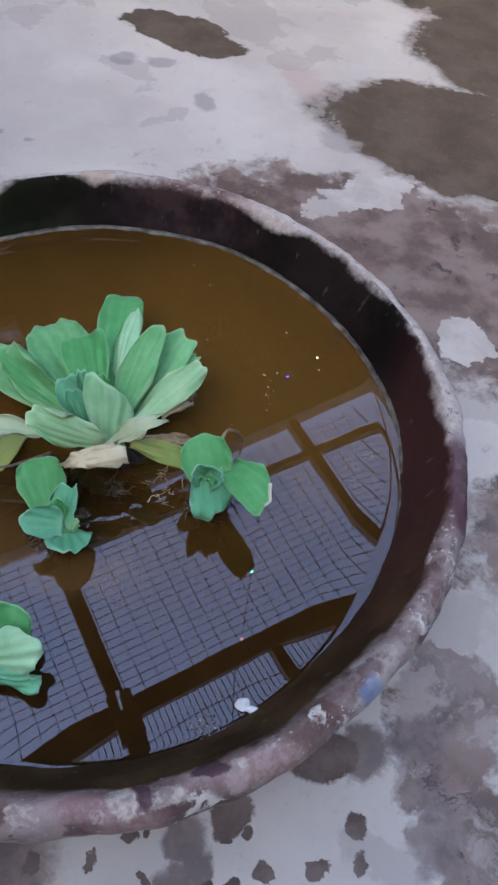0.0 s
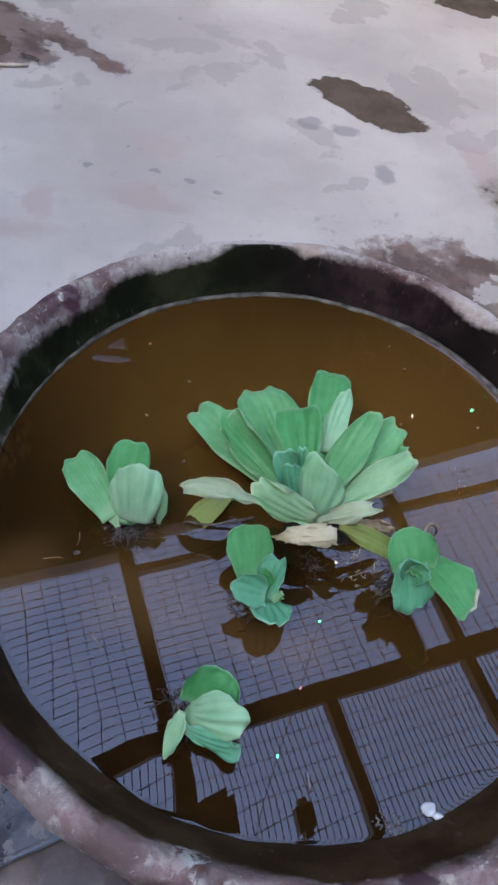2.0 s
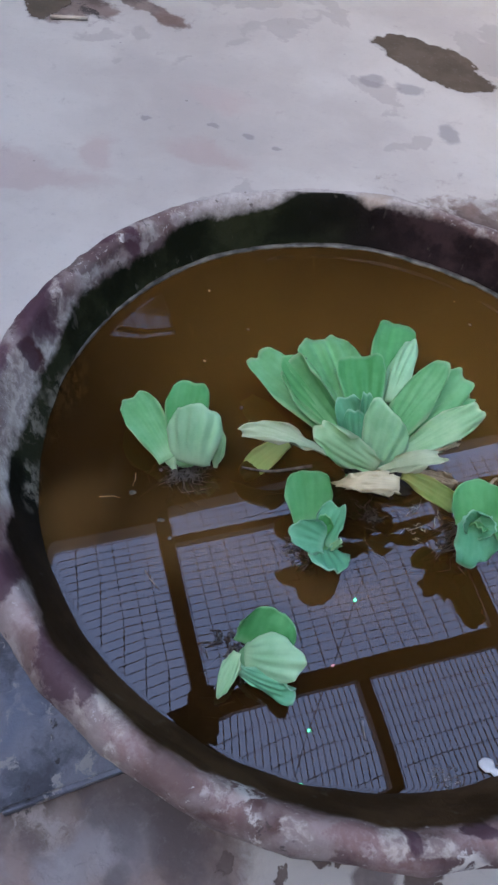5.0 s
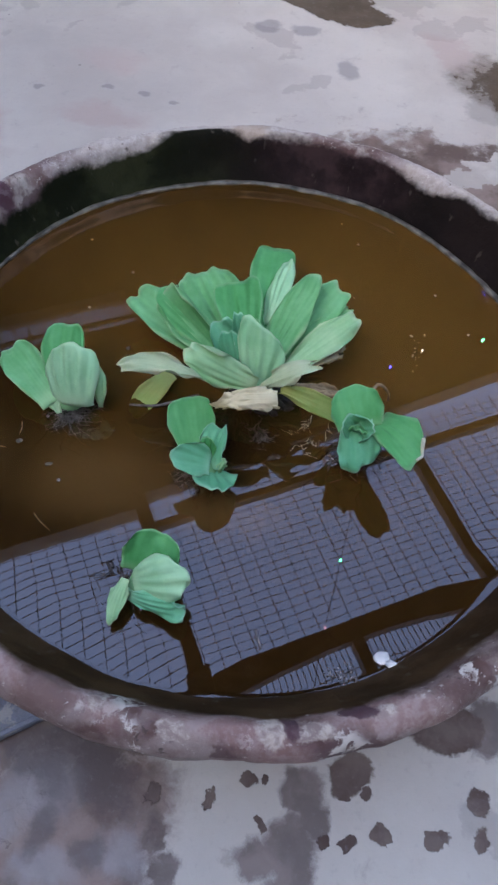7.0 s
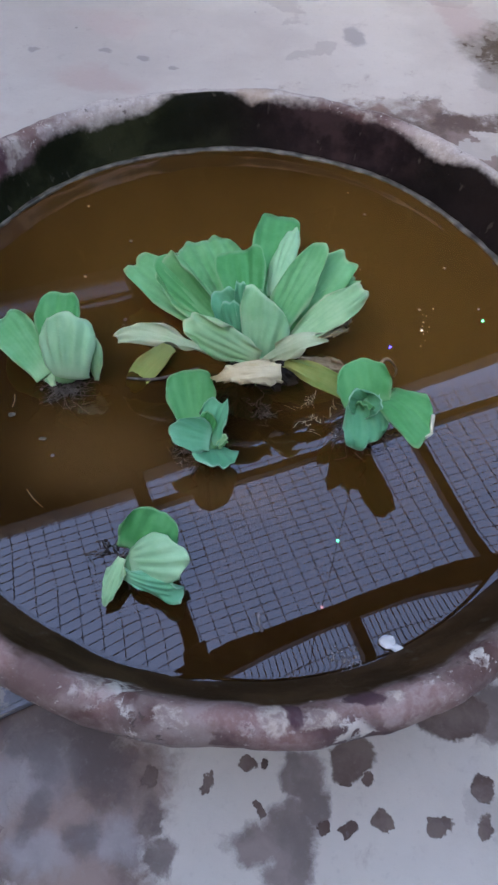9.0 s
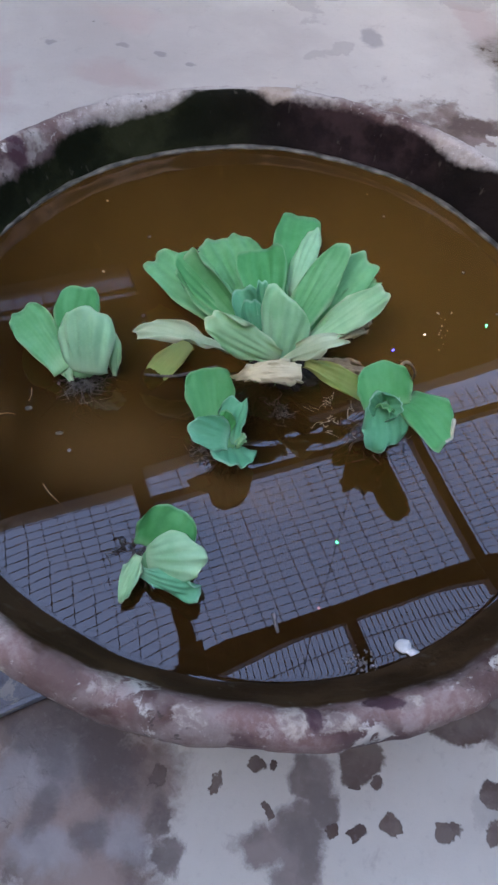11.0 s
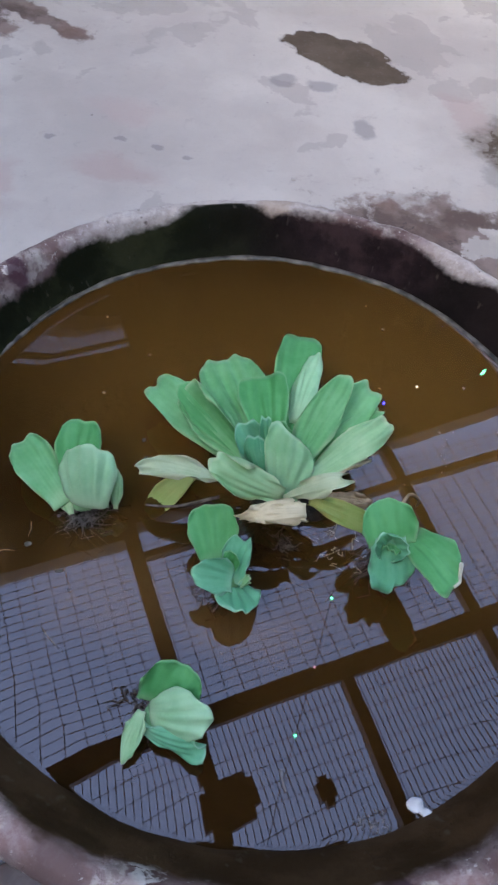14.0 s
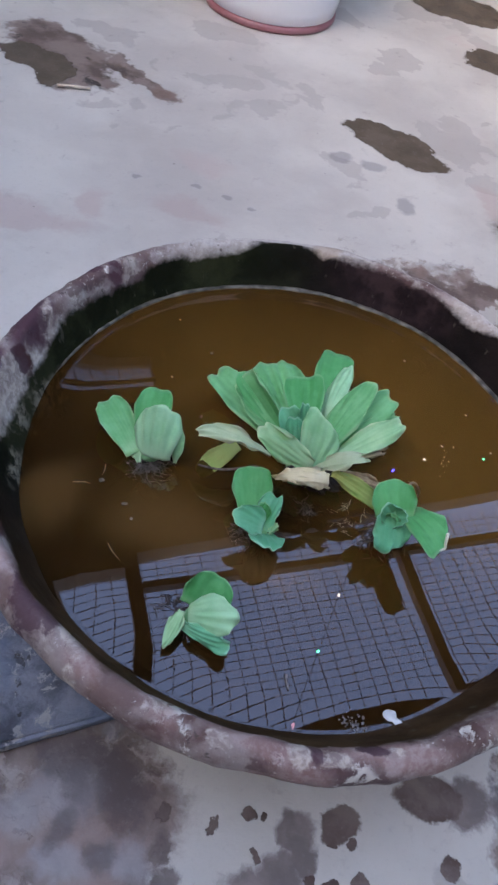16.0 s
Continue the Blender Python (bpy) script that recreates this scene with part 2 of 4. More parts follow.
def pot_material():
    n = Nodes("weathered_fired_clay")
    v = n.coord()
    x, y, z = n.xyz(v)[:3]
    e = ragged(n, v, 16.0, 0.05, 5)
    e2 = ragged(n, v, 55.0, 0.02, 5)
    flat = n.vmath("MULTIPLY", v, (1, 1, 0))
    r = n.t.nodes.new("ShaderNodeVectorMath")
    r.operation = "LENGTH"
    n.link(flat, r.inputs[0])
    r = r.outputs["Value"]
    patch = n.noise(e, 13, 5, 0.6)
    fine = n.noise(v, 120, 6, 0.7)
    clay = n.mix(n.ramp(n.noise(e, 15, 6, 0.65), 0.38, 0.60), (0.17, 0.105, 0.098), (0.31, 0.245, 0.235))
    clay = n.mix(n.ramp(n.noise(e2, 8, 4), 0.54, 0.62), clay, (0.11, 0.056, 0.05))
    clay = n.mix(n.math("MULTIPLY", n.ramp(patch, 0.54, 0.66), 0.75), clay, (0.50, 0.455, 0.42))
    worn = n.ramp(n.noise(n.vmath("ADD", e, (3.7, 1.1, 0.0)), 11, 5, 0.62), 0.55, 0.61)
    clay = n.mix(n.math("MULTIPLY", worn, 0.75), clay, (0.085, 0.040, 0.043))
    bloom = n.ramp(n.noise(n.vmath("ADD", e2, (0.0, 5.3, 2.0)), 14, 5, 0.62), 0.57, 0.66)
    clay = n.mix(n.math("MULTIPLY", bloom, 0.7), clay, (0.46, 0.395, 0.385))
    chips = n.math("MULTIPLY", n.ramp(n.noise(e2, 38, 5, 0.65), 0.56, 0.61), n.ramp(n.noise(v, 17, 3), 0.50, 0.60))
    clay = n.mix(chips, clay, (0.66, 0.62, 0.575))
    pits = n.ramp(n.noise(ragged(n, v, 40, 0.03), 21, 4), 0.33, 0.27)
    clay = n.mix(n.math("MULTIPLY", pits, 0.8), clay, (0.075, 0.05, 0.05))
    # limewash drifted against the far and the far right side of the lip
    pale = n.math("MULTIPLY", n.spots(e, [(-0.17, 0.285, 0.16, 0.07, 28), (0.20, 0.245, 0.17, 0.05, -48), (0.31, 0.10, 0.09, 0.05, -70)], 0.35), 0.8)
    clay = n.mix(pale, clay, n.mix(n.ramp(fine, 0.4, 0.6), (0.55, 0.51, 0.475), (0.42, 0.375, 0.345)))
    speck = n.math("MULTIPLY", n.ramp(n.noise(v, 210, 4, 0.7), 0.60, 0.66), n.ramp(n.noise(v, 24, 3), 0.42, 0.58))
    clay = n.mix(n.math("MULTIPLY", speck, 0.8), clay, (0.60, 0.56, 0.52))
    smut = n.ramp(n.noise(e2, 70, 6, 0.7), 0.40, 0.33)
    clay = n.mix(n.math("MULTIPLY", smut, 0.75), clay, (0.06, 0.042, 0.038))
    ochre = n.spots(e2, [(-0.092, 0.302, 0.018, 0.03, 0)], 0.4)
    clay = n.mix(n.math("MULTIPLY", ochre, 0.4), clay, (0.34, 0.22, 0.13))
    lipcrust = n.spots(e2, [(-0.297, -0.035, 0.011, 0.05, 4), (-0.278, -0.103, 0.012, 0.055, 20), (-0.244, -0.178, 0.012, 0.035, 30)], 0.35)
    clay = n.mix(n.math("MULTIPLY", lipcrust, 0.9), clay, n.mix(n.ramp(fine, 0.4, 0.6), (0.66, 0.62, 0.575), (0.48, 0.43, 0.38)))
    maroon = n.spots(e2, [(-0.302, -0.06, 0.008, 0.011, 10), (0.110, -0.290, 0.005, 0.006, 0)], 0.3)
    clay = n.mix(maroon, clay, (0.07, 0.022, 0.022))
    purple = n.spots(e2, [(-0.318, -0.022, 0.015, 0.042, 8), (-0.317, 0.095, 0.009, 0.012, 0), (-0.294, 0.107, 0.010, 0.010, 0), (-0.205, -0.245, 0.016, 0.028, 40), (-0.31, -0.10, 0.010, 0.03, 18), (0.325, -0.02, 0.012, 0.05, 0)], 0.3)
    clay = n.mix(n.math("MULTIPLY", purple, 0.9), clay, (0.085, 0.035, 0.05))
    er = ragged(n, v, 34, 0.022, 5)
    rose = n.spots(er, [(-0.069, -0.304, 0.03, 0.012, -50), (-0.005, -0.315, 0.03, 0.01, -25), (0.088, -0.311, 0.05, 0.009, 0), (-0.219, -0.206, 0.014, 0.04, 10), (-0.153, -0.266, 0.02, 0.02, -40), (0.184, -0.27, 0.05, 0.012, 20)], 0.5)
    clay = n.mix(n.math("MULTIPLY", rose, 0.75), clay, n.mix(n.ramp(fine, 0.4, 0.62), (0.30, 0.175, 0.165), (0.40, 0.29, 0.275)))
    cream = n.peel(er, [(-0.29, -0.092, 0.011, 0.034, 14), (-0.312, -0.005, 0.007, 0.022, 30), (-0.265, -0.151, 0.008, 0.03, 8), (-0.115, -0.287, 0.01, 0.036, 40), (-0.085, -0.297, 0.008, 0.03, 52), (0.112, -0.304, 0.008, 0.008, 0), (0.135, -0.296, 0.016, 0.006, 8), (0.054, -0.322, 0.009, 0.006, 0), (0.174, -0.274, 0.01, 0.006, 20), (0.004, -0.318, 0.006, 0.008, 0), (-0.068, -0.327, 0.006, 0.006, 0)], n.noise(er, 75, 7, 0.7), 1.5, 0.8, 0.20)
    clay = n.mix(n.math("MULTIPLY", cream, 0.75), clay, n.mix(n.ramp(n.noise(er, 90, 6, 0.7), 0.40, 0.60), (0.30, 0.23, 0.215), (0.62, 0.545, 0.48)))
    plums = n.peel(er, [(-0.327, -0.019, 0.02, 0.03, 20), (-0.303, -0.064, 0.009, 0.008, 0), (-0.317, 0.088, 0.008, 0.006, 0), (-0.302, 0.115, 0.009, 0.006, 0), (-0.194, -0.265, 0.012, 0.03, 10), (-0.115, -0.288, 0.028, 0.011, -45), (-0.128, -0.293, 0.012, 0.03, 40), (0.122, -0.298, 0.006, 0.006, 0), (0.16, -0.276, 0.012, 0.006, 10)], n.noise(er, 75, 7, 0.7), 1.5, 0.8, 0.20)
    clay = n.mix(n.math("MULTIPLY", plums, 0.9), clay, (0.075, 0.032, 0.045))
    blue = n.spots(e2, [(0.262, -0.205, 0.010, 0.007, 30)], 0.5)
    clay = n.mix(n.math("MULTIPLY", blue, 0.7), clay, (0.16, 0.25, 0.42))
    # wet algae coat inside, below a ragged line
    line = n.math("ADD", z, n.math("MULTIPLY", n.math("SUBTRACT", n.noise(v, 8, 6, 0.62), 0.5), 0.075))
    line = n.math("ADD", line, n.math("MULTIPLY", n.ramp(x, -0.20, -0.30), 0.014))
    line = n.math("ADD", line, n.math("MULTIPLY", lipcrust, 0.010))
    # places where the algae climbs up to the lip
    line = n.math("SUBTRACT", line, n.math("MULTIPLY", n.spots(e2, [(-0.145, 0.275, 0.045, 0.03, 20), (0.0, 0.312, 0.075, 0.02, 0)], 0.5), 0.011))
    low = n.ramp(line, 0.2015, 0.1905)
    inside = n.math("MULTIPLY", low, n.ramp(r, 0.3215, 0.3195))
    green = n.spots(ragged(n, v, 9, 0.08), [(-0.29, 0.10, 0.20, 0.30, 0)], 0.4)
    red = n.spots(ragged(n, v, 9, 0.06), [(0.30, -0.03, 0.06, 0.16, 0)], 0.5)
    slime = n.mix(n.ramp(n.noise(e2, 10, 5), 0.35, 0.65), (0.005, 0.0035, 0.003), (0.015, 0.010, 0.009))
    slime = n.mix(green, slime, n.mix(n.ramp(n.noise(e2, 16, 5), 0.4, 0.66), (0.006, 0.008, 0.003), (0.024, 0.027, 0.012)))
    slime = n.mix(n.math("MULTIPLY", red, 0.8), slime, (0.06, 0.022, 0.02))
    brown = n.spots(ragged(n, v, 9, 0.06), [(0.10, -0.29, 0.36, 0.17, 18)], 0.5)
    slime = n.mix(n.math("MULTIPLY", brown, 0.85), slime, n.mix(n.ramp(n.noise(e2, 18, 5), 0.4, 0.62), (0.050, 0.026, 0.010), (0.095, 0.052, 0.024)))
    plum = n.spots(ragged(n, v, 12, 0.05), [(0.02, 0.315, 0.10, 0.025, 0)], 0.5)
    slime = n.mix(n.math("MULTIPLY", plum, 0.8), slime, n.mix(n.ramp(n.noise(e2, 20, 5), 0.4, 0.62), (0.014, 0.008, 0.009), (0.045, 0.026, 0.027)))
    crusts = n.spots(e2, [(-0.279, -0.05, 0.006, 0.035, 5), (-0.271, -0.113, 0.008, 0.022, 15), (-0.241, -0.158, 0.006, 0.022, 25)], 0.6)
    crusts = n.math("MULTIPLY", crusts, n.ramp(n.noise(e2, 60, 5, 0.65), 0.42, 0.6))
    slime = n.mix(crusts, slime, (0.24, 0.215, 0.165))
    streak = n.vmath("MULTIPLY", v, (9, 9, 1.2))
    slime = n.mix(n.math("MULTIPLY", n.ramp(n.noise(streak, 9, 3), 0.64, 0.72), 0.35), slime, (0.12, 0.11, 0.09))
    col = n.mix(inside, clay, slime)
    rough = n.math("SUBTRACT", n.math("ADD", 0.6, n.math("MULTIPLY", fine, 0.2)), n.math("MULTIPLY", inside, -0.1))
    h = n.math("ADD", n.math("MULTIPLY", patch, 0.6), n.math("MULTIPLY", fine, 0.35))
    n.bump(n.math("ADD", h, n.math("MULTIPLY", chips, 0.3)), 0.6, 0.005)
    return n.set(Base_Color=col, Roughness=rough, Specular_IOR_Level=n.math("SUBTRACT", 0.35, n.math("MULTIPLY", inside, 0.25)))


def water_material():
    n = Nodes("muddy_water")
    v = n.coord()
    e = ragged(n, v, 3.0, 0.2, 3)
    murk = n.noise(e, 3.5, 4, 0.5)
    col = n.mix(n.ramp(murk, 0.3, 0.72), (0.022, 0.010, 0.003), (0.052, 0.023, 0.006))
    # Lighter far half: light scattered back by the murk, put into the colour.
    far_scatter = n.spots(e, [(0.06, 0.10, 0.26, 0.18, 10)], 0.7)
    col = n.mix(n.math("MULTIPLY", far_scatter, 0.8), col, (0.20, 0.094, 0.019))
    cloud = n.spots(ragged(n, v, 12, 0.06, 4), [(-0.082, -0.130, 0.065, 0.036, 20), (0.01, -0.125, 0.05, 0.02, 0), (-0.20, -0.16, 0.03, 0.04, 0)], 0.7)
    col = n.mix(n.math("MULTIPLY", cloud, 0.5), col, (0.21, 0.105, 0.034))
    # Dark patch by the rosette: its shade and its roots, put into the water's colour.
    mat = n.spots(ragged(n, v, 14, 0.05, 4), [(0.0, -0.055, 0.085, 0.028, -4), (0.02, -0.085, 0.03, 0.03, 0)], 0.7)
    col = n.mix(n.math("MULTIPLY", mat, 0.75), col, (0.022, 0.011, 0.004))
    n.set(Base_Color=col, Roughness=0.0, IOR=1.333, Specular_IOR_Level=0.5)
    ripple = n.noise(v, 9, 2, 0.4)
    b = n.t.nodes.new("ShaderNodeBump")
    b.inputs["Strength"].default_value = 0.05
    b.inputs["Distance"].default_value = 0.002
    n.link(ripple, b.inputs["Height"])
    n.link(b.outputs[0], n.bsdf.inputs["Normal"])
    # part of the light goes on down through the thin muddy layer on top
    clear = n.t.nodes.new("ShaderNodeBsdfTransparent")
    clear.inputs["Color"].default_value = (0.80, 0.62, 0.38, 1)
    m = n.t.nodes.new("ShaderNodeMixShader")
    m.inputs[0].default_value = 0.30
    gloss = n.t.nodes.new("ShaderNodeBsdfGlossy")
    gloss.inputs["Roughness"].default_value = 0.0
    # Gloss colour tinted blue to deepen the sky's reflection.
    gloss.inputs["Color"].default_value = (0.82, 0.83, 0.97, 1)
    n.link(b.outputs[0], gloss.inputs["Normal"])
    fres = n.t.nodes.new("ShaderNodeFresnel")
    fres.inputs["IOR"].default_value = 1.69
    dif = n.t.nodes.new("ShaderNodeBsdfDiffuse")
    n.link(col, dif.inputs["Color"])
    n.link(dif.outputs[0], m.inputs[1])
    n.link(clear.outputs[0], m.inputs[2])
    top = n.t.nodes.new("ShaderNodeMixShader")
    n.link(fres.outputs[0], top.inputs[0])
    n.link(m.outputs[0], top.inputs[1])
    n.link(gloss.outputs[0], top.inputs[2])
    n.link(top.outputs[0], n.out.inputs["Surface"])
    return n.mat


def leaf_material(name, dark, light, edge, yellow=0.0, spot_col=(0.4, 0.3, 0.12)):
    n = Nodes(name)
    uv = n.coord("UV")
    ob = n.coord()
    x, y, _ = n.xyz(uv)[:3]
    info = n.t.nodes.new("ShaderNodeObjectInfo").outputs["Random"]
    across = n.math("ABSOLUTE", n.math("SUBTRACT", x, 0.5))
    veins = n.math("SINE", n.math("ADD", n.math("MULTIPLY", x, 50.0), n.math("MULTIPLY", n.noise(uv, 3.0, 3), 7.0)))
    veins = n.math("ADD", n.math("MULTIPLY", veins, 0.5), 0.5)
    blot = n.noise(ob, 42, 5, 0.6)
    fine = n.noise(ob, 420, 4, 0.6)
    f = n.math("ADD", n.math("MULTIPLY", n.ramp(blot, 0.3, 0.7), 0.55), n.math("MULTIPLY", veins, 0.10))
    f = n.math("ADD", f, n.math("MULTIPLY", info, 0.28))
    col = n.mix(n.math("MULTIPLY", f, 1.0, True), dark, light)
    rim = n.math("MAXIMUM", n.ramp(across, 0.45, 0.5), n.ramp(y, 0.95, 1.0))
    col = n.mix(n.math("MULTIPLY", rim, 0.55), col, edge)
    foot = n.ramp(y, 0.28, 0.02)
    col = n.mix(n.math("MULTIPLY", foot, 0.45), col, edge)
    if yellow:
        g = n.math("MULTIPLY", n.ramp(n.noise(ob, 24, 5, 0.65), 0.62 - 0.25 * yellow, 0.7), yellow)
        col = n.mix(g, col, spot_col)
    n.bump(n.math("ADD", n.math("MULTIPLY", veins, 0.5), n.math("MULTIPLY", fine, 0.6)), 0.16, 0.0007)
    n.set(Base_Color=col, Roughness=0.55, Specular_IOR_Level=0.22)
    n.bsdf.inputs["Sheen Weight"].default_value = 0.015
    n.bsdf.inputs["Sheen Roughness"].default_value = 0.5
    thin = n.t.nodes.new("ShaderNodeBsdfTranslucent")
    n.link(n.mix(0.5, col, (0.25, 0.5, 0.12)), thin.inputs["Color"])
    m = n.t.nodes.new("ShaderNodeMixShader")
    m.inputs[0].default_value = 0.12
    n.link(n.bsdf.outputs[0], m.inputs[1])
    n.link(thin.outputs[0], m.inputs[2])
    n.link(m.outputs[0], n.out.inputs["Surface"])
    return n.mat


def slab_material():
    n = Nodes("blue_grey_stone")
    v = n.coord()
    e = ragged(n, v, 30, 0.04, 6)
    col = n.mix(n.ramp(n.noise(e, 16, 6, 0.65), 0.38, 0.62), (0.085, 0.095, 0.125), (0.25, 0.275, 0.345))
    col = n.mix(n.ramp(n.noise(e, 42, 6, 0.7), 0.56, 0.62), col, (0.42, 0.41, 0.42))
    col = n.mix(n.ramp(n.noise(e, 27, 5, 0.6), 0.42, 0.37), col, (0.055, 0.055, 0.062))
    col = n.mix(n.math("MULTIPLY", n.ramp(n.noise(v, 12, 3), 0.55, 0.68), 0.6), col, (0.15, 0.20, 0.30))
    n.bump(n.noise(e, 48, 8, 0.7), 0.8, 0.006)
    return n.set(Base_Color=col, Roughness=0.6)


def glow_material(name, colour, power):
    n = Nodes(name)
    n.bsdf.inputs["Emission Strength"].default_value = power
    return n.set(Base_Color=(*colour, 1), Emission_Color=(*colour, 1), Roughness=0.3)


def drop_material():
    n = Nodes("water_drop")
    n.bsdf.inputs["Transmission Weight"].default_value = 1.0
    return n.set(Base_Color=(1, 1, 1, 1), Roughness=0.0, IOR=1.33)


FLOOR = floor_material()
CLAY = pot_material()
MUDDY = water_material()
SLAB = slab_material()
LEAF = leaf_material("velvety_green_leaf", (0.085, 0.38, 0.14), (0.23, 0.60, 0.29), (0.46, 0.71, 0.40))
LEAF_SOFT = leaf_material("ribbed_pale_underleaf", (0.22, 0.57, 0.295), (0.43, 0.76, 0.48), (0.52, 0.76, 0.50))
LEAF_PALE = leaf_material("pale_green_leaf", (0.21, 0.51, 0.25), (0.42, 0.68, 0.39), (0.66, 0.80, 0.52), 0.15, (0.5, 0.5, 0.27))
LEAF_ASH = leaf_material("ashen_leaf", (0.36, 0.50, 0.29), (0.58, 0.68, 0.47), (0.78, 0.80, 0.60), 0.3, (0.58, 0.50, 0.34))
LEAF_DEEP = leaf_material("deep_green_leaf", (0.040, 0.31, 0.095), (0.115, 0.47, 0.185), (0.30, 0.60, 0.32))
LEAF_TEAL = leaf_material("blue_green_leaf", (0.065, 0.38, 0.20), (0.18, 0.55, 0.33), (0.38, 0.68, 0.48))
LEAF_YELLOW = leaf_material("yellowing_leaf", (0.20, 0.36, 0.08), (0.42, 0.52, 0.18), (0.58, 0.52, 0.18), 0.6, (0.45, 0.36, 0.11))
LEAF_DEAD = leaf_material("withered_leaf", (0.58, 0.50, 0.31), (0.82, 0.74, 0.52), (0.74, 0.66, 0.44), 0.3, (0.26, 0.18, 0.09))
ROOT = plain_material("water_root", (0.035, 0.025, 0.018), (0.12, 0.095, 0.075), 80, 0.5)
FILLER_LEAF = plain_material("dark_filler_leaf", (0.010, 0.006, 0.004), (0.035, 0.021, 0.012), 60, 0.6)
ROOT_GREY = plain_material("grey_root", (0.06, 0.05, 0.042), (0.17, 0.15, 0.13), 120, 0.6)
PALE_WALL = plain_material("pale_fill_wall", (0.34, 0.325, 0.31), (0.44, 0.425, 0.41), 3, 0.85)
DARK_WALL = plain_material("dark_unseen_wall", (0.13, 0.12, 0.11), (0.19, 0.175, 0.165), 3, 0.8)
CONCRETE = plain_material("sooty_concrete", (0.06, 0.054, 0.05), (0.10, 0.09, 0.082), 4, 0.85)
IRON = plain_material("rusty_iron", (0.035, 0.025, 0.02), (0.07, 0.05, 0.04), 25, 0.6, 0.3)
SCUM = plain_material("lime_scum", (0.025, 0.021, 0.015), (0.17, 0.15, 0.12), 70, 0.6)
PETAL = plain_material("white_petal", (0.50, 0.51, 0.52), (0.70, 0.71, 0.72), 60, 0.5)
FOAM = plain_material("grey_foam", (0.09, 0.08, 0.085), (0.24, 0.225, 0.24), 220, 0.4)
ENAMEL = plain_material("white_enamel", (0.74, 0.75, 0.80), (0.80, 0.81, 0.85), 5, 0.25, 0.0, 0.02)
MAROON = plain_material("maroon_plastic", (0.30, 0.11, 0.13), (0.36, 0.15, 0.17), 20, 0.4)
BLEACHED = plain_material("bleached_edge", (0.55, 0.56, 0.42), (0.74, 0.74, 0.62), 90, 0.6)
TWIG = plain_material("dry_twig", (0.22, 0.15, 0.09), (0.42, 0.32, 0.20), 90, 0.7)
STRAW = plain_material("dry_straw", (0.5, 0.42, 0.34), (0.62, 0.55, 0.46), 60, 0.6)
BLACK = plain_material("black_cable", (0.012, 0.012, 0.012), (0.025, 0.025, 0.025), 40, 0.5)
DROP = drop_material()


# ---- mesh helpers ----
def finish(name, bm, material, parent=None, smooth=True):
    me = bpy.data.meshes.new(name)
    bmesh.ops.recalc_face_normals(bm, faces=bm.faces[:])
    bm.to_mesh(me)
    bm.free()
    if smooth:
        me.polygons.foreach_set("use_smooth", [True] * len(me.polygons))
    me.materials.append(material)
    ob = new(name, me)
    if parent is not None:
        ob.parent = parent
    return ob


def part(name, bm, material, parent, label="", smooth=True):
    return tagged(finish(name, bm, material, parent, smooth), label)


def empty(name, at=(0, 0, 0)):
    ob = new(name)
    ob.location = at
    ob.empty_display_size = 0.05
    return ob


def box(bm, lo, hi, m=None):
    vs = [bm.verts.new((x, y, z)) for z in (lo[2], hi[2]) for y in (lo[1], hi[1]) for x in (lo[0], hi[0])]
    for f in ((0, 2, 3, 1), (4, 5, 7, 6), (0, 1, 5, 4), (1, 3, 7, 5), (3, 2, 6, 7), (2, 0, 4, 6)):
        bm.faces.new([vs[i] for i in f])
    if m is not None:
        for w in vs:
            w.co = m @ w.co
    return vs


def tube(bm, points, radius, sides=6, taper=1.0):
    """A round strand through the points."""
    pts = [Vector(p) for p in points]
    rings = []
    for i, p in enumerate(pts):
        d = (pts[min(i + 1, len(pts) - 1)] - pts[max(i - 1, 0)]).normalized()
        a = d.cross(Vector((0, 0, 1)) if abs(d.z) < 0.9 else Vector((1, 0, 0))).normalized()
        b = d.cross(a)
        k = radius * (1 + (taper - 1) * i / max(1, len(pts) - 1))
        rings.append([bm.verts.new(p + k * (math.cos(q) * a + math.sin(q) * b)) for q in (math.tau * j / sides for j in range(sides))])
    for r0, r1 in zip(rings, rings[1:]):
        for j in range(sides):
            bm.faces.new((r0[j], r0[(j + 1) % sides], r1[(j + 1) % sides], r1[j]))
    bm.faces.new(rings[0][::-1])
    bm.faces.new(rings[-1])


def spline(points, k=5):
    """Points of a smooth curve through the given ones."""
    p = [Vector(q) for q in points]
    p = [2 * p[0] - p[1]] + p + [2 * p[-1] - p[-2]]
    out = []
    for a, b, c, d in zip(p, p[1:], p[2:], p[3:]):
        for i in range(k):
            t = i / k
            out.append(0.5 * (2 * b + (c - a) * t + (2 * a - 5 * b + 4 * c - d) * t * t + (3 * b - a - 3 * c + d) * t ** 3))
    return out + [p[-2]]


def smoothstep(a, b, x):
    q = min(1.0, max(0.0, (x - a) / (b - a)))
    return q * q * (3 - 2 * q)


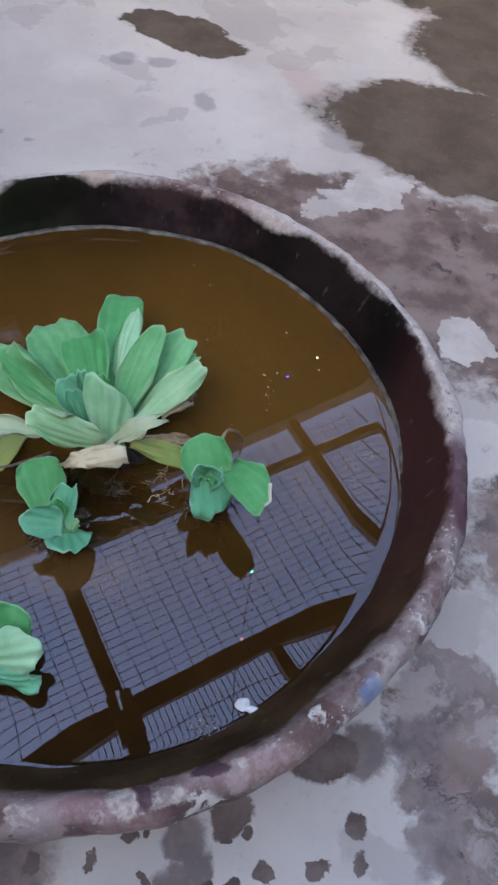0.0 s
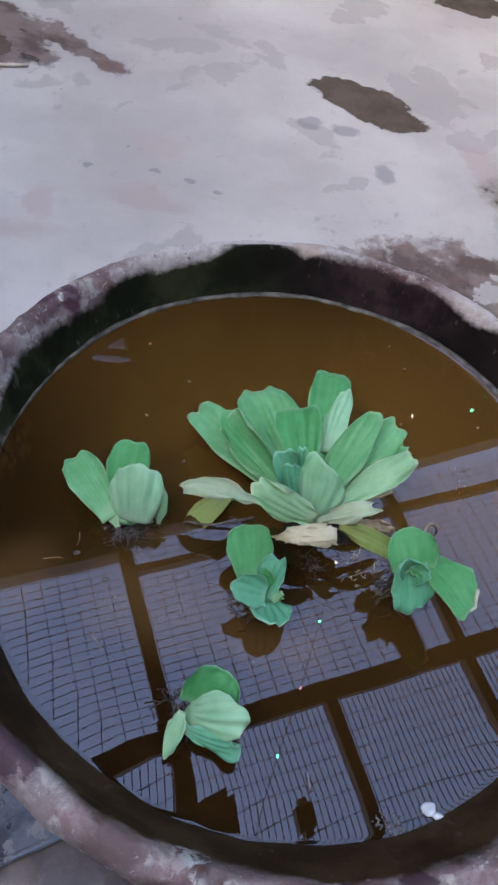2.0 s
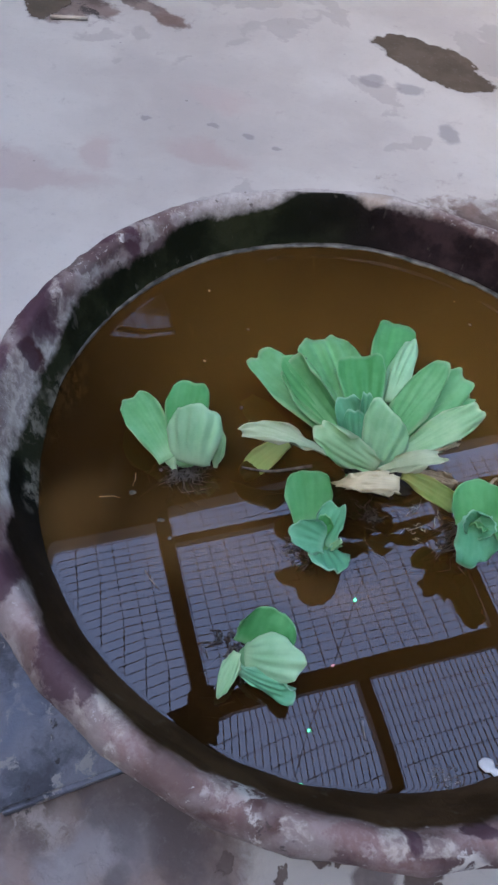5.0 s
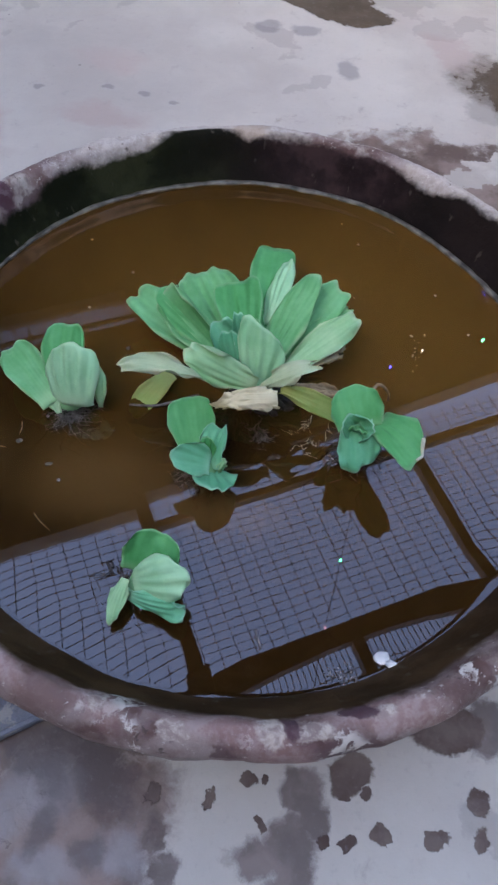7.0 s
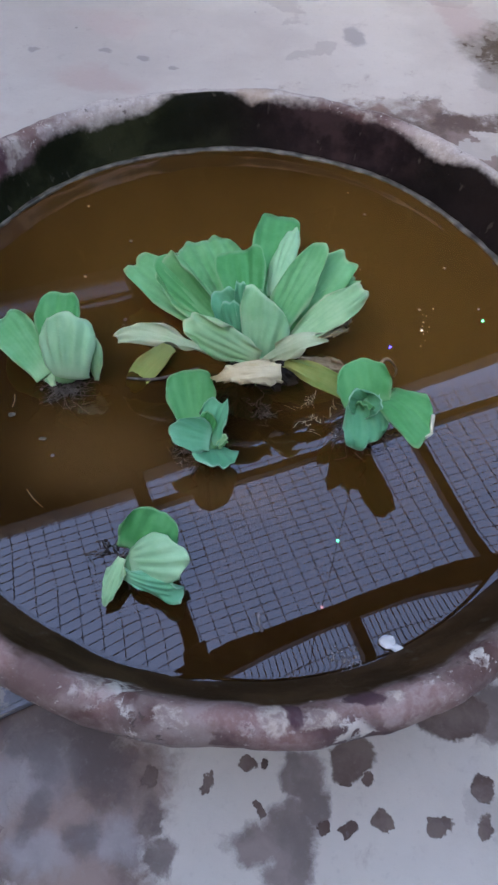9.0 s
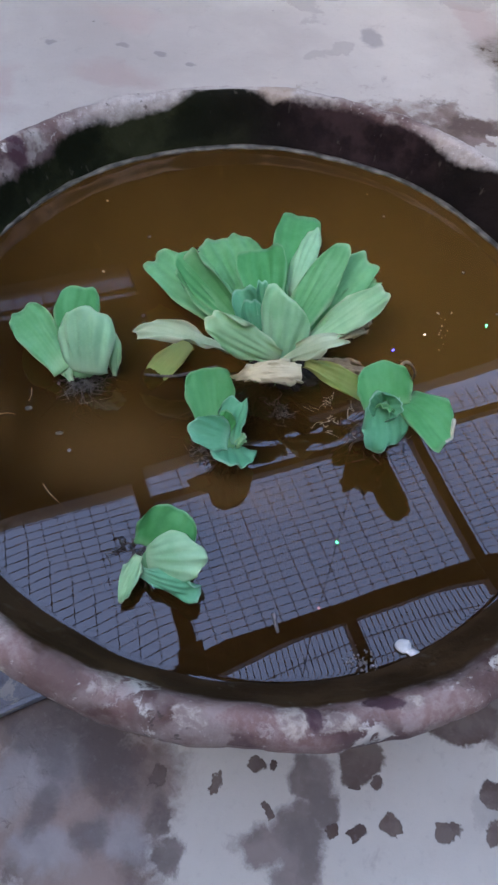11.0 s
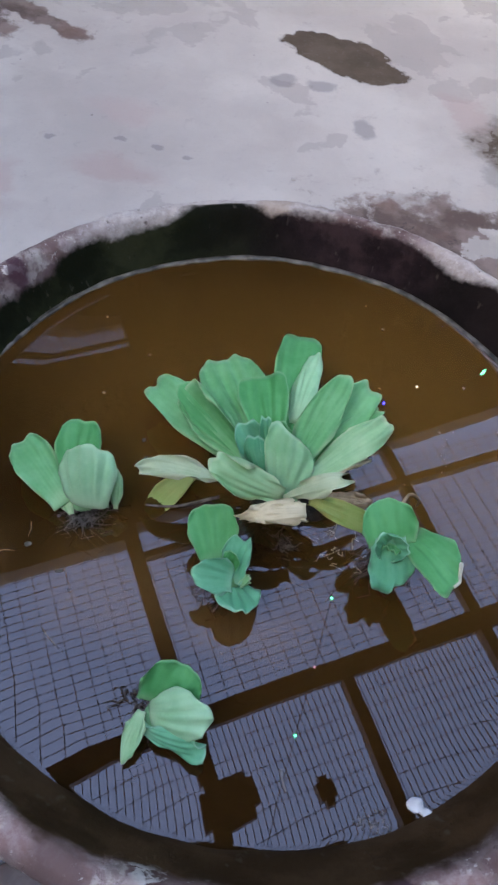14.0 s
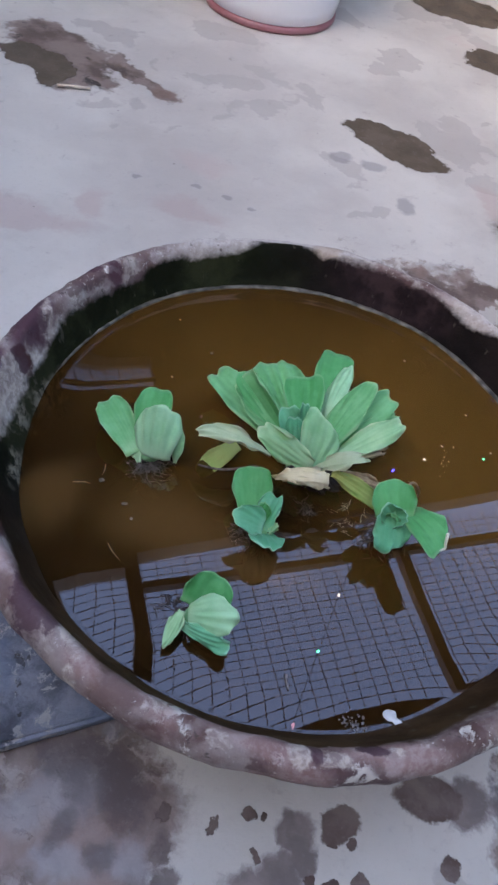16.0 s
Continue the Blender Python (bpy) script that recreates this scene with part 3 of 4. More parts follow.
def lathe(bm, profile, steps, wobble=0.0, seed=0.0):
    """Turn a closed or open profile of (radius, height) about the z axis, a little out of round."""
    rings = []
    for i, (r, z) in enumerate(profile):
        ring = []
        for j in range(steps):
            a = math.tau * j / steps
            k = 1.0
            dz = 0.0
            if wobble:
                q = Vector((math.cos(a) * 2.2, math.sin(a) * 2.2, seed + z * 6))
                k += wobble * noise.noise(q)
                q2 = Vector((math.cos(a) * 9, math.sin(a) * 9, seed + 5 + r * 25 + z * 25))
                k += 0.35 * wobble * noise.noise(q2)
                dz = 0.12 * wobble * noise.noise(q2 + Vector((3, 1, 7)))
            ring.append(bm.verts.new((r * k * math.cos(a), r * k * math.sin(a), z + dz)))
        rings.append(ring)
    for r0, r1 in zip(rings, rings[1:]):
        for j in range(steps):
            bm.faces.new((r0[j], r0[(j + 1) % steps], r1[(j + 1) % steps], r1[j]))
    return rings


# ---- the building ----
BUILD = Matrix.Translation((*ORIGIN, 0)) @ Matrix.Rotation(radians(TURN), 4, "Z")


def structure(name, bm, material, label, category):
    ob = finish(name, bm, material, None, False)
    ob.matrix_world = BUILD
    return tagged(ob, label, category, "", "structure")


def make_building():
    # unseen walls added round the yard: three bounce fill light, the north one stays dark
    u0, u1, v0, v1, top = -4.0, 4.5, -3.5, 3.6, ROOF
    for name, lo, hi in (("wall_west", (u0 - 0.2, v0 - 0.2, 0), (u0, v1 + 0.2, top)), ("wall_east", (u1, v0 - 0.2, 0), (u1 + 0.2, v1 + 0.2, top)),
                         ("wall_south", (u0, v0 - 0.2, 0), (u1, v0, top)), ("wall_north", (u0, v1, 0), (u1, v1 + 0.2, top))):
        bm = bmesh.new()
        box(bm, lo, hi)
        if name == "wall_north":
            structure(name, bm, DARK_WALL, "unseen dark grey wall added to keep the water's reflection dark", "wall")
        else:
            structure(name, bm, PALE_WALL, "unseen pale wall added round the yard to bounce fill light", "wall")
    # roof slab with one wide opening and a narrow slit
    bm = bmesh.new()
    a, b = u0 - 0.2, u1 + 0.2
    hi = top + 0.12
    box(bm, (a, v0 - 0.2, top), (b, -2.2, hi))
    box(bm, (a, -2.2, top), (-2.4, 0.91, hi))
    box(bm, (2.8, -2.2, top), (b, 1.12, hi))
    vs = box(bm, (0.0, 0.985, top), (2.8, 2.17, hi))
    for w in vs:
        if w.co.x > 2 and w.co.y < 1:
            w.co.y = 1.12
    box(bm, (a, 0.91, top), (0.0, 2.17, hi))
    box(bm, (2.8, 1.12, top), (b, 2.17, hi))
    box(bm, (0.33, 2.17, top), (b, 2.44, hi))
    box(bm, (a, 2.17, top), (-1.6, 2.44, hi))
    box(bm, (a, 2.44, top), (b, v1 + 0.2, hi))
    structure("ceiling", bm, CONCRETE, "dark concrete roof slab with a wide barred opening", "ceiling")


def make_grille():
    """Iron bars and a welded wire mesh over the roof opening."""
    g = empty("roof_grille")
    g.matrix_world = BUILD
    tagged(g, "rusty iron roof grille with square welded wire mesh", "grille")
    z0 = ROOF + 0.005

    def bar(lo, hi, bevel=0.003, depth=0.06):
        bm = bmesh.new()
        box(bm, (*lo, z0), (*hi, z0 + depth))
        upright = [e for e in bm.edges if abs(e.verts[0].co.z - e.verts[1].co.z) > 0.001]
        bmesh.ops.bevel(bm, geom=upright, offset=bevel, segments=1 if bevel < 0.01 else 4, affect="EDGES")
        part("bar", bm, IRON, g, "", False)
    bar((-2.4, -0.085), (-0.052, 0.008))
    bar((0.062, -0.085), (1.472, 0.008))
    bar((1.532, -0.085), (2.8, 0.008))
    bar((-0.038, 0.052), (0.034, 0.985))
    bar((-0.05, -0.135), (0.06, 0.05))
    bar((-0.03, -0.30), (0.05, -0.137))
    bar((-0.03, -2.2), (0.05, -0.47))
    bar((-0.05, -0.47), (0.19, -0.30), 0.03)
    bar((1.474, -2.2), (1.530, 1.04))
    bar((0.722, -2.2), (0.778, -0.087))
    bar((0.036, 0.780), (1.472, 0.818))
    bar((1.532, 0.780), (2.8, 0.822))
    bar((0.43, -0.54), (0.505, -0.43), 0.02)
    bar((-1.6, 2.225), (0.33, 2.245), 0.003, 0.02)
    bm = bmesh.new()
    zm = ROOF + 0.075
    k = 0.0014
    for lo, hi, du, dv in ((-0.04, 1.0, 0.081, 0.041), (-2.2, -0.04, 0.029, 0.075)):
        u = -2.38
        while u < 2.8:
            end = min(hi, 1.11 if u > 0 else 0.91)
            box(bm, (u - 1.3 * k, lo, zm), (u + 1.3 * k, end, zm + 0.004))
            u += du
        v = lo + 0.02
        while v < hi:
            box(bm, (-2.4, v - k, zm + 0.004), (2.8, v + k, zm + 0.008))
            v += dv
    u = -1.58
    while u < 0.33:
        box(bm, (u - 0.004, 2.17, zm), (u + 0.004, 2.44, zm + 0.004))
        u += 0.085
    # Close lengthwise wires added only to dim the sky through the slit.
    for i in range(27):
        box(bm, (-1.6, 2.172 + 0.01 * i, zm + 0.004), (0.33, 2.1758 + 0.01 * i, zm + 0.008))
    tagged(part("wire_mesh", bm, IRON, g, "thin square wire mesh, with close wires added to dim the slit", False), kind="stuff")


def make_lights():
    """A string of small coloured lights across the yard, under the roof opening."""
    s = tagged(empty("string_lights"), "black cable string of tiny coloured lamps under the roof", "string lights")
    pts = [Vector(p) for p in ((0.16, 0.35, 2.9), (0.162, 0.62, 2.62), (0.163, 0.905, 2.6), (0.166, 1.195, 2.6), (0.160, 1.515, 2.6), (0.150, 1.83, 2.6), (0.152, 2.25, 2.6),
                               (0.163, 2.705, 2.6), (0.31, 2.885, 2.6), (0.62, 3.075, 2.6), (0.95, 3.2, 2.66), (1.25, 3.3, 2.9))]
    bm = bmesh.new()
    fine = []
    for a, b in zip(pts, pts[1:]):
        for k in range(6):
            q = a.lerp(b, k / 6)
            q.z -= 0.02 * math.sin(math.pi * k / 6)
            fine.append(q)
    tube(bm, fine + [pts[-1]], 0.0018, 5)
    part("cable", bm, BLACK, s)
    green = glow_material("green_lamp", (0.03, 1.0, 0.45), 6)
    red = glow_material("pink_lamp", (1.0, 0.55, 0.75), 0.8)
    blue = glow_material("blue_lamp", (0.02, 0.03, 1.0), 14)
    white = glow_material("white_lamp", (1.0, 0.95, 0.85), 2)
    for p, m in ((pts[2], green), (pts[3], red), (pts[4], green), (pts[5], white), (pts[7], blue), (pts[8], white), (pts[9], green)):
        bm = bmesh.new()
        bmesh.ops.create_icosphere(bm, subdivisions=2, radius=0.007, matrix=Matrix.Translation(p + Vector((0, 0, -0.008))) @ Matrix.Diagonal((1, 1, 1.4, 1)))
        part("lamp", bm, m, s)


make_building()
make_grille()
make_lights()

bm = bmesh.new()
bmesh.ops.create_grid(bm, x_segments=40, y_segments=40, size=6.5)
for w in bm.verts:
    w.co.z = -0.0015 + 0.0015 * noise.noise(w.co * 1.5)
tagged(finish("floor", bm, FLOOR), "worn limewashed cement floor with damp stains and puddles", "floor", "", "structure")


# ---- the pot and its water ----
def make_slab():
    """A square stone slab, one corner towards the camera, half under the pot."""
    bm = bmesh.new()
    box(bm, (0, 0, 0.0), (0.46, 0.33, 0.02))
    bmesh.ops.bevel(bm, geom=bm.edges[:], offset=0.004, segments=2, affect="EDGES")
    bmesh.ops.subdivide_edges(bm, edges=bm.edges[:], cuts=3, use_grid_fill=True)
    for w in bm.verts:
        w.co += Vector((noise.noise(w.co * 14), noise.noise(w.co * 14 + Vector((5, 0, 0))), 0)) * 0.004
    ob = finish("stone_slab", bm, SLAB)
    ob.matrix_world = Matrix.Translation((-0.232, 0.08, 0)) @ Matrix.Rotation(radians(44), 4, "Z")
    return tagged(ob, "blue-grey stone slab on the floor under the pot", "slab")


POT_POSE = Matrix.Translation((*POT, 0.0015)) @ Matrix.Rotation(radians(POT_TILT), 4, "X") @ Matrix.Diagonal((0.975, 1, 1, 1))


def make_pot():
    pot = empty("clay_pot")
    pot.matrix_world = POT_POSE
    tagged(pot, "wide round weathered clay pot with chalky rim, algae inside", "pot")
    under = [(0.12, 0.010), (0.215, 0.011), (0.235, 0.020), (0.270, 0.065), (0.298, 0.112), (0.315, 0.146), (0.320, 0.158), (0.327, 0.166)]
    lip = [(0.327, 0.166), (0.333, 0.173), (0.3368, 0.182), (0.3372, 0.191), (0.334, 0.1985), (0.329, 0.2032), (0.3235, 0.205), (0.319, 0.2038), (0.3155, 0.200),
           (0.3125, 0.194), (0.308, 0.184)]
    inner = [(0.308, 0.184), (0.2985, 0.165), (0.2880, 0.147), (0.276, 0.115), (0.258, 0.070), (0.235, 0.040), (0.12, 0.034)]

    def dense(prof, k):
        out = []
        for (r0, z0), (r1, z1) in zip(prof, prof[1:]):
            out += [(r0 + (r1 - r0) * i / k, z0 + (z1 - z0) * i / k) for i in range(k)]
        return out + [prof[-1]]
    for name, prof, k, cap in (("outer_wall", under, 1, 0), ("rim", lip, 2, None), ("inner_wall", inner, 3, -1)):
        bm = bmesh.new()
        rings = lathe(bm, dense(prof, k), 220 if name == "outer_wall" else 440, 0.014, 2.0)
        if name == "rim":
            for w in bm.verts:
                if 0.172 < w.co.z:
                    w.co += w.co.normalized() * smoothstep(0.184, 0.194, w.co.z if math.hypot(w.co.x, w.co.y) < 0.318 else 1.0) * (0.0022 * noise.noise(w.co * 32) + 0.0014 * noise.noise(w.co * 95))
        if cap is not None:
            bm.faces.new(rings[cap])
        part(name, bm, CLAY, pot, {"rim": "rounded chalky mauve rim", "inner_wall": "dark inside wall coated with algae"}.get(name, ""))


def make_water():
    bm = bmesh.new()
    rings = lathe(bm, [(r, 0.0010 * max(0.0, (r - 0.275) / 0.0135) ** 2.0) for r in (0.02, 0.1, 0.2, 0.25, 0.275, 0.278, 0.281, 0.284, 0.2865, 0.289, 0.2915)], 192)
    bm.faces.new(rings[0])
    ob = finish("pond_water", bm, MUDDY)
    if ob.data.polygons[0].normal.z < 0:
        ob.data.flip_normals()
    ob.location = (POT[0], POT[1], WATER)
    ob.scale.x = 0.975
    tagged(ob, "still brown muddy water filling the pot", "water")
    # the crust that dried where water meets clay
    bm = bmesh.new()
    steps = 260
    rings = []
    for j in range(steps):
        a = math.tau * j / steps
        q = Vector((math.cos(a) * 4, math.sin(a) * 4, 1))
        w = max(0.0003, 0.0013 + 0.0022 * noise.noise(q * 2.3))
        wob = 0.014 * noise.noise(Vector((math.cos(a) * 2.2, math.sin(a) * 2.2, 2.0 + 0.147 * 6)))
        r = 0.2885 * (1 + wob) + 0.003 * math.sin(a) + 0.0012 * noise.noise(q * 5)
        h = 0.0012 * (1 + noise.noise(q * 7))
        rings.append([bm.verts.new((k * math.cos(a), k * math.sin(a), z)) for k, z in ((r - w, 0.0011), (r, 0.0015 + h), (r + 0.004, 0.0023 + h), (r + 0.004, -0.003))])
    for j in range(steps):
        p, q = rings[j], rings[(j + 1) % steps]
        for i in range(4):
            bm.faces.new((p[i], p[(i + 1) % 4], q[(i + 1) % 4], q[i]))
    ob = finish("scum_line", bm, SCUM)
    ob.location = (POT[0], POT[1], WATER)
    ob.scale.x = 0.975
    tagged(ob, "thin pale crust of lime along the water's edge", "scum")


# ---- floating plants ----
def leaf(parent, base, tip, width, arch=0.0, cup=25.0, twist=0.0, notch=0.05, crop=0.22, curl=0.0, ribs=0.0007, foot=0.34, thick=0.0026, wave=0.0018, material=None, name="leaf", label="", seed=0.0, norm=None, crinkle=0.0, lobes=0.022, square=2.3, skew=0.0):
    """A spongy ribbed leaf from base to tip. arch: bulge of the midrib, as a share of the length; lobes: depth of its scalloped tip; cup: degrees by which each half
    bends up; twist: degrees about its length; notch and crop: how far the tip is drawn in at its middle and corners; curl: tip rolling over; norm: the way its upper face looks; square: how blunt its tip is; skew: one corner longer."""
    base, tip = Vector(base), Vector(tip)
    d = tip - base
    length = d.length
    d.normalize()
    side = d.cross(Vector((0, 0, 1)))
    if norm is not None:
        side = d.cross(Vector(norm))
    side.normalize()
    side = Matrix.Rotation(radians(twist), 3, d) @ side
    up = side.cross(d).normalized()
    ns, nt = 16, 20
    if material in (LEAF_PALE, LEAF_ASH, LEAF_YELLOW, LEAF_DEAD):
        ribs *= 0.3
    cup = radians(cup)

    def point(s, t, off):
        reach = 1 - 1.25 * crop * (1 - math.sqrt(max(0.0, 1 - abs(t) ** square))) - 0.6 * notch * math.exp(-(t / 0.28) ** 2) * (s ** 3)
        reach -= s ** 4 * (lobes * (0.5 + 0.5 * math.sin(t * 6.3 + seed * 5.1)) + 0.3 * lobes * noise.noise(Vector((t * 2.5, seed * 3.3, 0.5))))
        q = s * (reach + skew * t * s)
        w = width * 0.5 * (foot + (1 - foot) * smoothstep(0.0, 0.9, s)) * (1 - 0.08 * smoothstep(0.8, 1, s))
        th = t * cup * (0.55 + 0.45 * s)
        k = cup * (0.55 + 0.45 * s)
        if abs(k) > 1e-3:
            x, h = w * math.sin(th) / k, w * (1 - math.cos(th)) / k
        else:
            x, h = w * t, 0.0
        h += arch * length * 4 * q * (1 - q)
        along = q * length
        if curl:
            c = smoothstep(0.62, 1.0, q) ** 1.2
            h -= curl * length * c
            along -= abs(curl) * length * 0.55 * c * c
        h += ribs * math.cos(t * math.pi * 4.5) * smoothstep(0.05, 0.5, s) * (1 - 0.5 * smoothstep(0.8, 1, s))
        edge = abs(t) ** 3 + smoothstep(0.75, 1, s)
        n3 = Vector((s * 3.1 + seed, t * 2.7, seed * 1.7))
        h += wave * edge * noise.noise(n3 * 0.9) * 2.4
        x += 0.7 * wave * edge * noise.noise(n3 * 1.1 + Vector((9, 0, 0)))
        along += 0.7 * wave * edge * noise.noise(n3 * 1.0 + Vector((0, 9, 0)))
        h += crinkle * noise.noise(n3 * 3.7) * s
        along += crinkle * noise.noise(n3 * 4.1) * s
        thin = thick * (1 - 0.75 * abs(t) ** 2) * (1.25 - 0.75 * s)
        return base + d * along + side * x + up * (h - off * thin)

    bm = bmesh.new()
    uv = bm.loops.layers.uv.new("UVMap")
    where = {}
    layers = []
    for off in (0.0, 1.0):
        rows = []
        for i in range(ns + 1):
            row = []
            for j in range(nt + 1):
                s, t = i / ns, 2 * j / nt - 1
                w = bm.verts.new(point(s, t, off))
                where[w] = (j / nt, s)
                row.append(w)
            rows.append(row)
        layers.append(rows)
    faces = []
    for rows in layers:
        for i in range(ns):
            for j in range(nt):
                faces.append(bm.faces.new((rows[i][j], rows[i][j + 1], rows[i + 1][j + 1], rows[i + 1][j])))
    loop = lambda r: r[0] + [r[i][nt] for i in range(1, ns + 1)] + r[ns][nt - 1 :: -1] + [r[i][0] for i in range(ns - 1, 0, -1)]
    la, lb = loop(layers[0]), loop(layers[1])
    for i in range(len(la)):
        k = (i + 1) % len(la)
        faces.append(bm.faces.new((la[i], la[k], lb[k], lb[i])))
    for f in faces:
        for l in f.loops:
            l[uv].uv = where[l.vert]
    return part(name, bm, material or LEAF, parent, label)


def roots(parent, at, count, reach, depth, seed, material=None, radius=0.0007, above=0.0, name="root_tuft"):
    """A tuft of fine roots from the crown down into the water, kept in one mesh."""
    rng = random.Random(seed)
    bm = bmesh.new()
    for _ in range(count):
        a = rng.uniform(0, math.tau)
        r = reach * rng.uniform(0.3, 1.0)
        z = depth * rng.uniform(0.4, 1.0)
        p0 = Vector(at) + Vector((rng.gauss(0, 0.006), rng.gauss(0, 0.006), 0))
        pts = []
        for k in range(7):
            q = k / 6
            pts.append(p0 + Vector((math.cos(a + q * rng.uniform(-0.6, 0.6)) * r * q, math.sin(a + q * 0.4) * r * q, above * (1 - q) - z * q ** 1.3)) + Vector((rng.gauss(0, 0.002), rng.gauss(0, 0.002), rng.gauss(0, 0.001))))
        tube(bm, pts, radius * rng.uniform(0.6, 1.4), 4, 0.4)
    return tagged(part(name, bm, material or ROOT, parent, "matted fine dark roots"), kind="stuff")


def crown(parent, at, size):
    bm = bmesh.new()
    bmesh.ops.create_uvsphere(bm, u_segments=14, v_segments=9, radius=size, matrix=Matrix.Translation(at) @ Matrix.Diagonal((1, 1, 0.8, 1)))
    for w in bm.verts:
        w.co += (w.co - Vector(at)) * 0.25 * noise.noise(w.co * 90)
    return part("crown", bm, LEAF_DEEP, parent)


def drops(parent, leaves, count, seed):
    """Beads of water on the leaves' upper faces."""
    rng = random.Random(seed)
    for _ in range(count):
        ob = rng.choice(leaves)
        me = ob.data
        f = me.polygons[rng.randrange(16 * 20)]
        nrm = Vector(f.normal)
        if nrm.z < 0:
            nrm = -nrm
        bm = bmesh.new()
        r = rng.uniform(0.0007, 0.0016)
        bmesh.ops.create_icosphere(bm, subdivisions=2, radius=r, matrix=Matrix.Translation(Vector(f.center) + nrm * r * 0.5))
        part("water_drop", bm, DROP, ob)


def make_rosette():
    p = tagged(empty("water_lettuce"), "large pale green water lettuce rosette with withered outer leaves", "water plant", "floating water plants")
    C = Vector((-0.068, 0.440, 0.172))
    L = {}

    def lf(key, base, tip, width, **k):
        base, tip = Vector(base), Vector(tip)
        L[key] = leaf(p, base, base + (tip - base) * (1 + 0.5 * k.get("notch", 0.05) + 0.7 * k.get("lobes", 0.022)), width, seed=len(L) * 1.37 + 0.5, **k)

    def near(dx, dy, dz=0.0):
        return C + Vector((dx, dy, dz))
    # outer ring, back to front
    lf("back", near(-0.004, 0.035, 0.006), (-0.087, 0.594, 0.187), 0.047, arch=0.05, cup=46, notch=0.0, crop=0.16, square=3, material=LEAF_DEEP, foot=0.55, norm=(0.1, -0.5, 0.85), lobes=0.01, wave=0.0008)
    lf("back_fold", (-0.068, 0.494, 0.188), (-0.069, 0.562, 0.206), 0.032, arch=0.06, cup=-50, notch=0.0, crop=0.5, foot=0.5, ribs=0.001, material=LEAF_SOFT, norm=(-0.45, -0.6, 0.65))
    lf("left", near(-0.016, 0.000), (-0.194, 0.497, 0.178), 0.042, arch=0.05, cup=20, notch=0.10, crop=0.22, square=3, norm=(0.0, -0.25, 0.95), lobes=0.05)
    lf("left_fold", near(-0.014, 0.004, 0.008), (-0.159, 0.482, 0.211), 0.052, arch=0.02, cup=96, notch=0.02, crop=0.20, square=3, norm=(-0.78, -0.05, 0.5))
    # Extra leaf for the fold's inner side; its shade is put into the deeper green.
    lf("left_fold_shade", near(-0.03, 0.010, 0.008), (-0.168, 0.482, 0.208), 0.030, arch=0.03, cup=30, notch=0.0, crop=0.35, norm=(0.55, -0.45, 0.35), material=LEAF_DEEP)
    lf("back_left", near(-0.012, 0.010, 0.004), (-0.151, 0.550, 0.170), 0.062, arch=0.06, cup=24, notch=0.14, crop=0.26, ribs=0.0030, norm=(0.1, -0.35, 0.9), material=LEAF)
    lf("right_far", near(0.014, 0.008, 0.002), (-0.015, 0.534, 0.213), 0.042, arch=0.05, cup=30, notch=0.04, crop=0.24, norm=(0.1, -0.4, 0.9), lobes=0.04)
    lf("right", near(0.010, 0.004, 0.008), (-0.037, 0.522, 0.233), 0.036, arch=0.05, cup=-24, notch=0.0, crop=0.36, norm=(-0.25, -0.5, 0.8), skew=0.06, lobes=0.02)
    lf("right_sliver", near(0.014, 0.004, 0.002), (-0.001, 0.520, 0.204), 0.022, arch=0.03, cup=30, crop=0.3, material=LEAF)
    lf("low_right", near(0.016, -0.002), (0.008, 0.500, 0.216), 0.028, arch=0.06, cup=16, notch=0.03, crop=0.24, norm=(0.0, -0.25, 0.95), wave=0.003, material=LEAF_PALE)
    lf("low_left", (-0.100, 0.424, 0.176), (-0.176, 0.402, 0.198), 0.019, arch=0.10, cup=56, notch=0.02, crop=0.36, curl=0.10, wave=0.004, lobes=0.09, material=LEAF_ASH, norm=(-0.1, -0.2, 0.95))
    lf("front_right", (-0.056, 0.416, 0.192), (-0.014, 0.424, 0.233), 0.018, arch=0.10, cup=-28, notch=0.10, crop=0.32, curl=0.10, wave=0.005, lobes=0.10, material=LEAF_ASH, norm=(-0.25, -0.5, 0.8))
    # inner ring
    lf("upright", near(-0.004, 0.010, 0.008), (-0.106, 0.520, 0.202), 0.047, arch=0.04, cup=34, notch=0.04, crop=0.09, square=4.5, ribs=0.0014, material=LEAF_DEEP, norm=(0.12, -0.75, 0.6), lobes=0.02)
    lf("front_left", (-0.056, 0.413, 0.200), (-0.112, 0.399, 0.236), 0.030, arch=0.12, cup=-44, notch=0.02, crop=0.30, curl=0.05, foot=0.5, wave=0.004, ribs=0.002, material=LEAF_PALE, norm=(0.1, -0.7, 0.65))
    lf("front_cup", (-0.058, 0.424, 0.182), (-0.061, 0.446, 0.234), 0.047, arch=0.06, cup=-42, notch=0.0, crop=0.20, square=2.8, skew=-0.22, ribs=0.0013, foot=0.55, material=LEAF_SOFT, norm=(0.12, -0.9, 0.45), lobes=0.03)
    lf("heart_a", near(-0.008, 0.006, 0.010), (-0.104, 0.457, 0.216), 0.034, arch=0.04, cup=52, notch=0.06, crop=0.25, material=LEAF_TEAL, norm=(0.15, -0.6, 0.75))
    lf("heart_b", near(-0.006, 0.0, 0.012), (-0.087, 0.456, 0.232), 0.018, arch=0.03, cup=80, notch=0.02, crop=0.3, material=LEAF_TEAL, norm=(0.3, -0.8, 0.5))
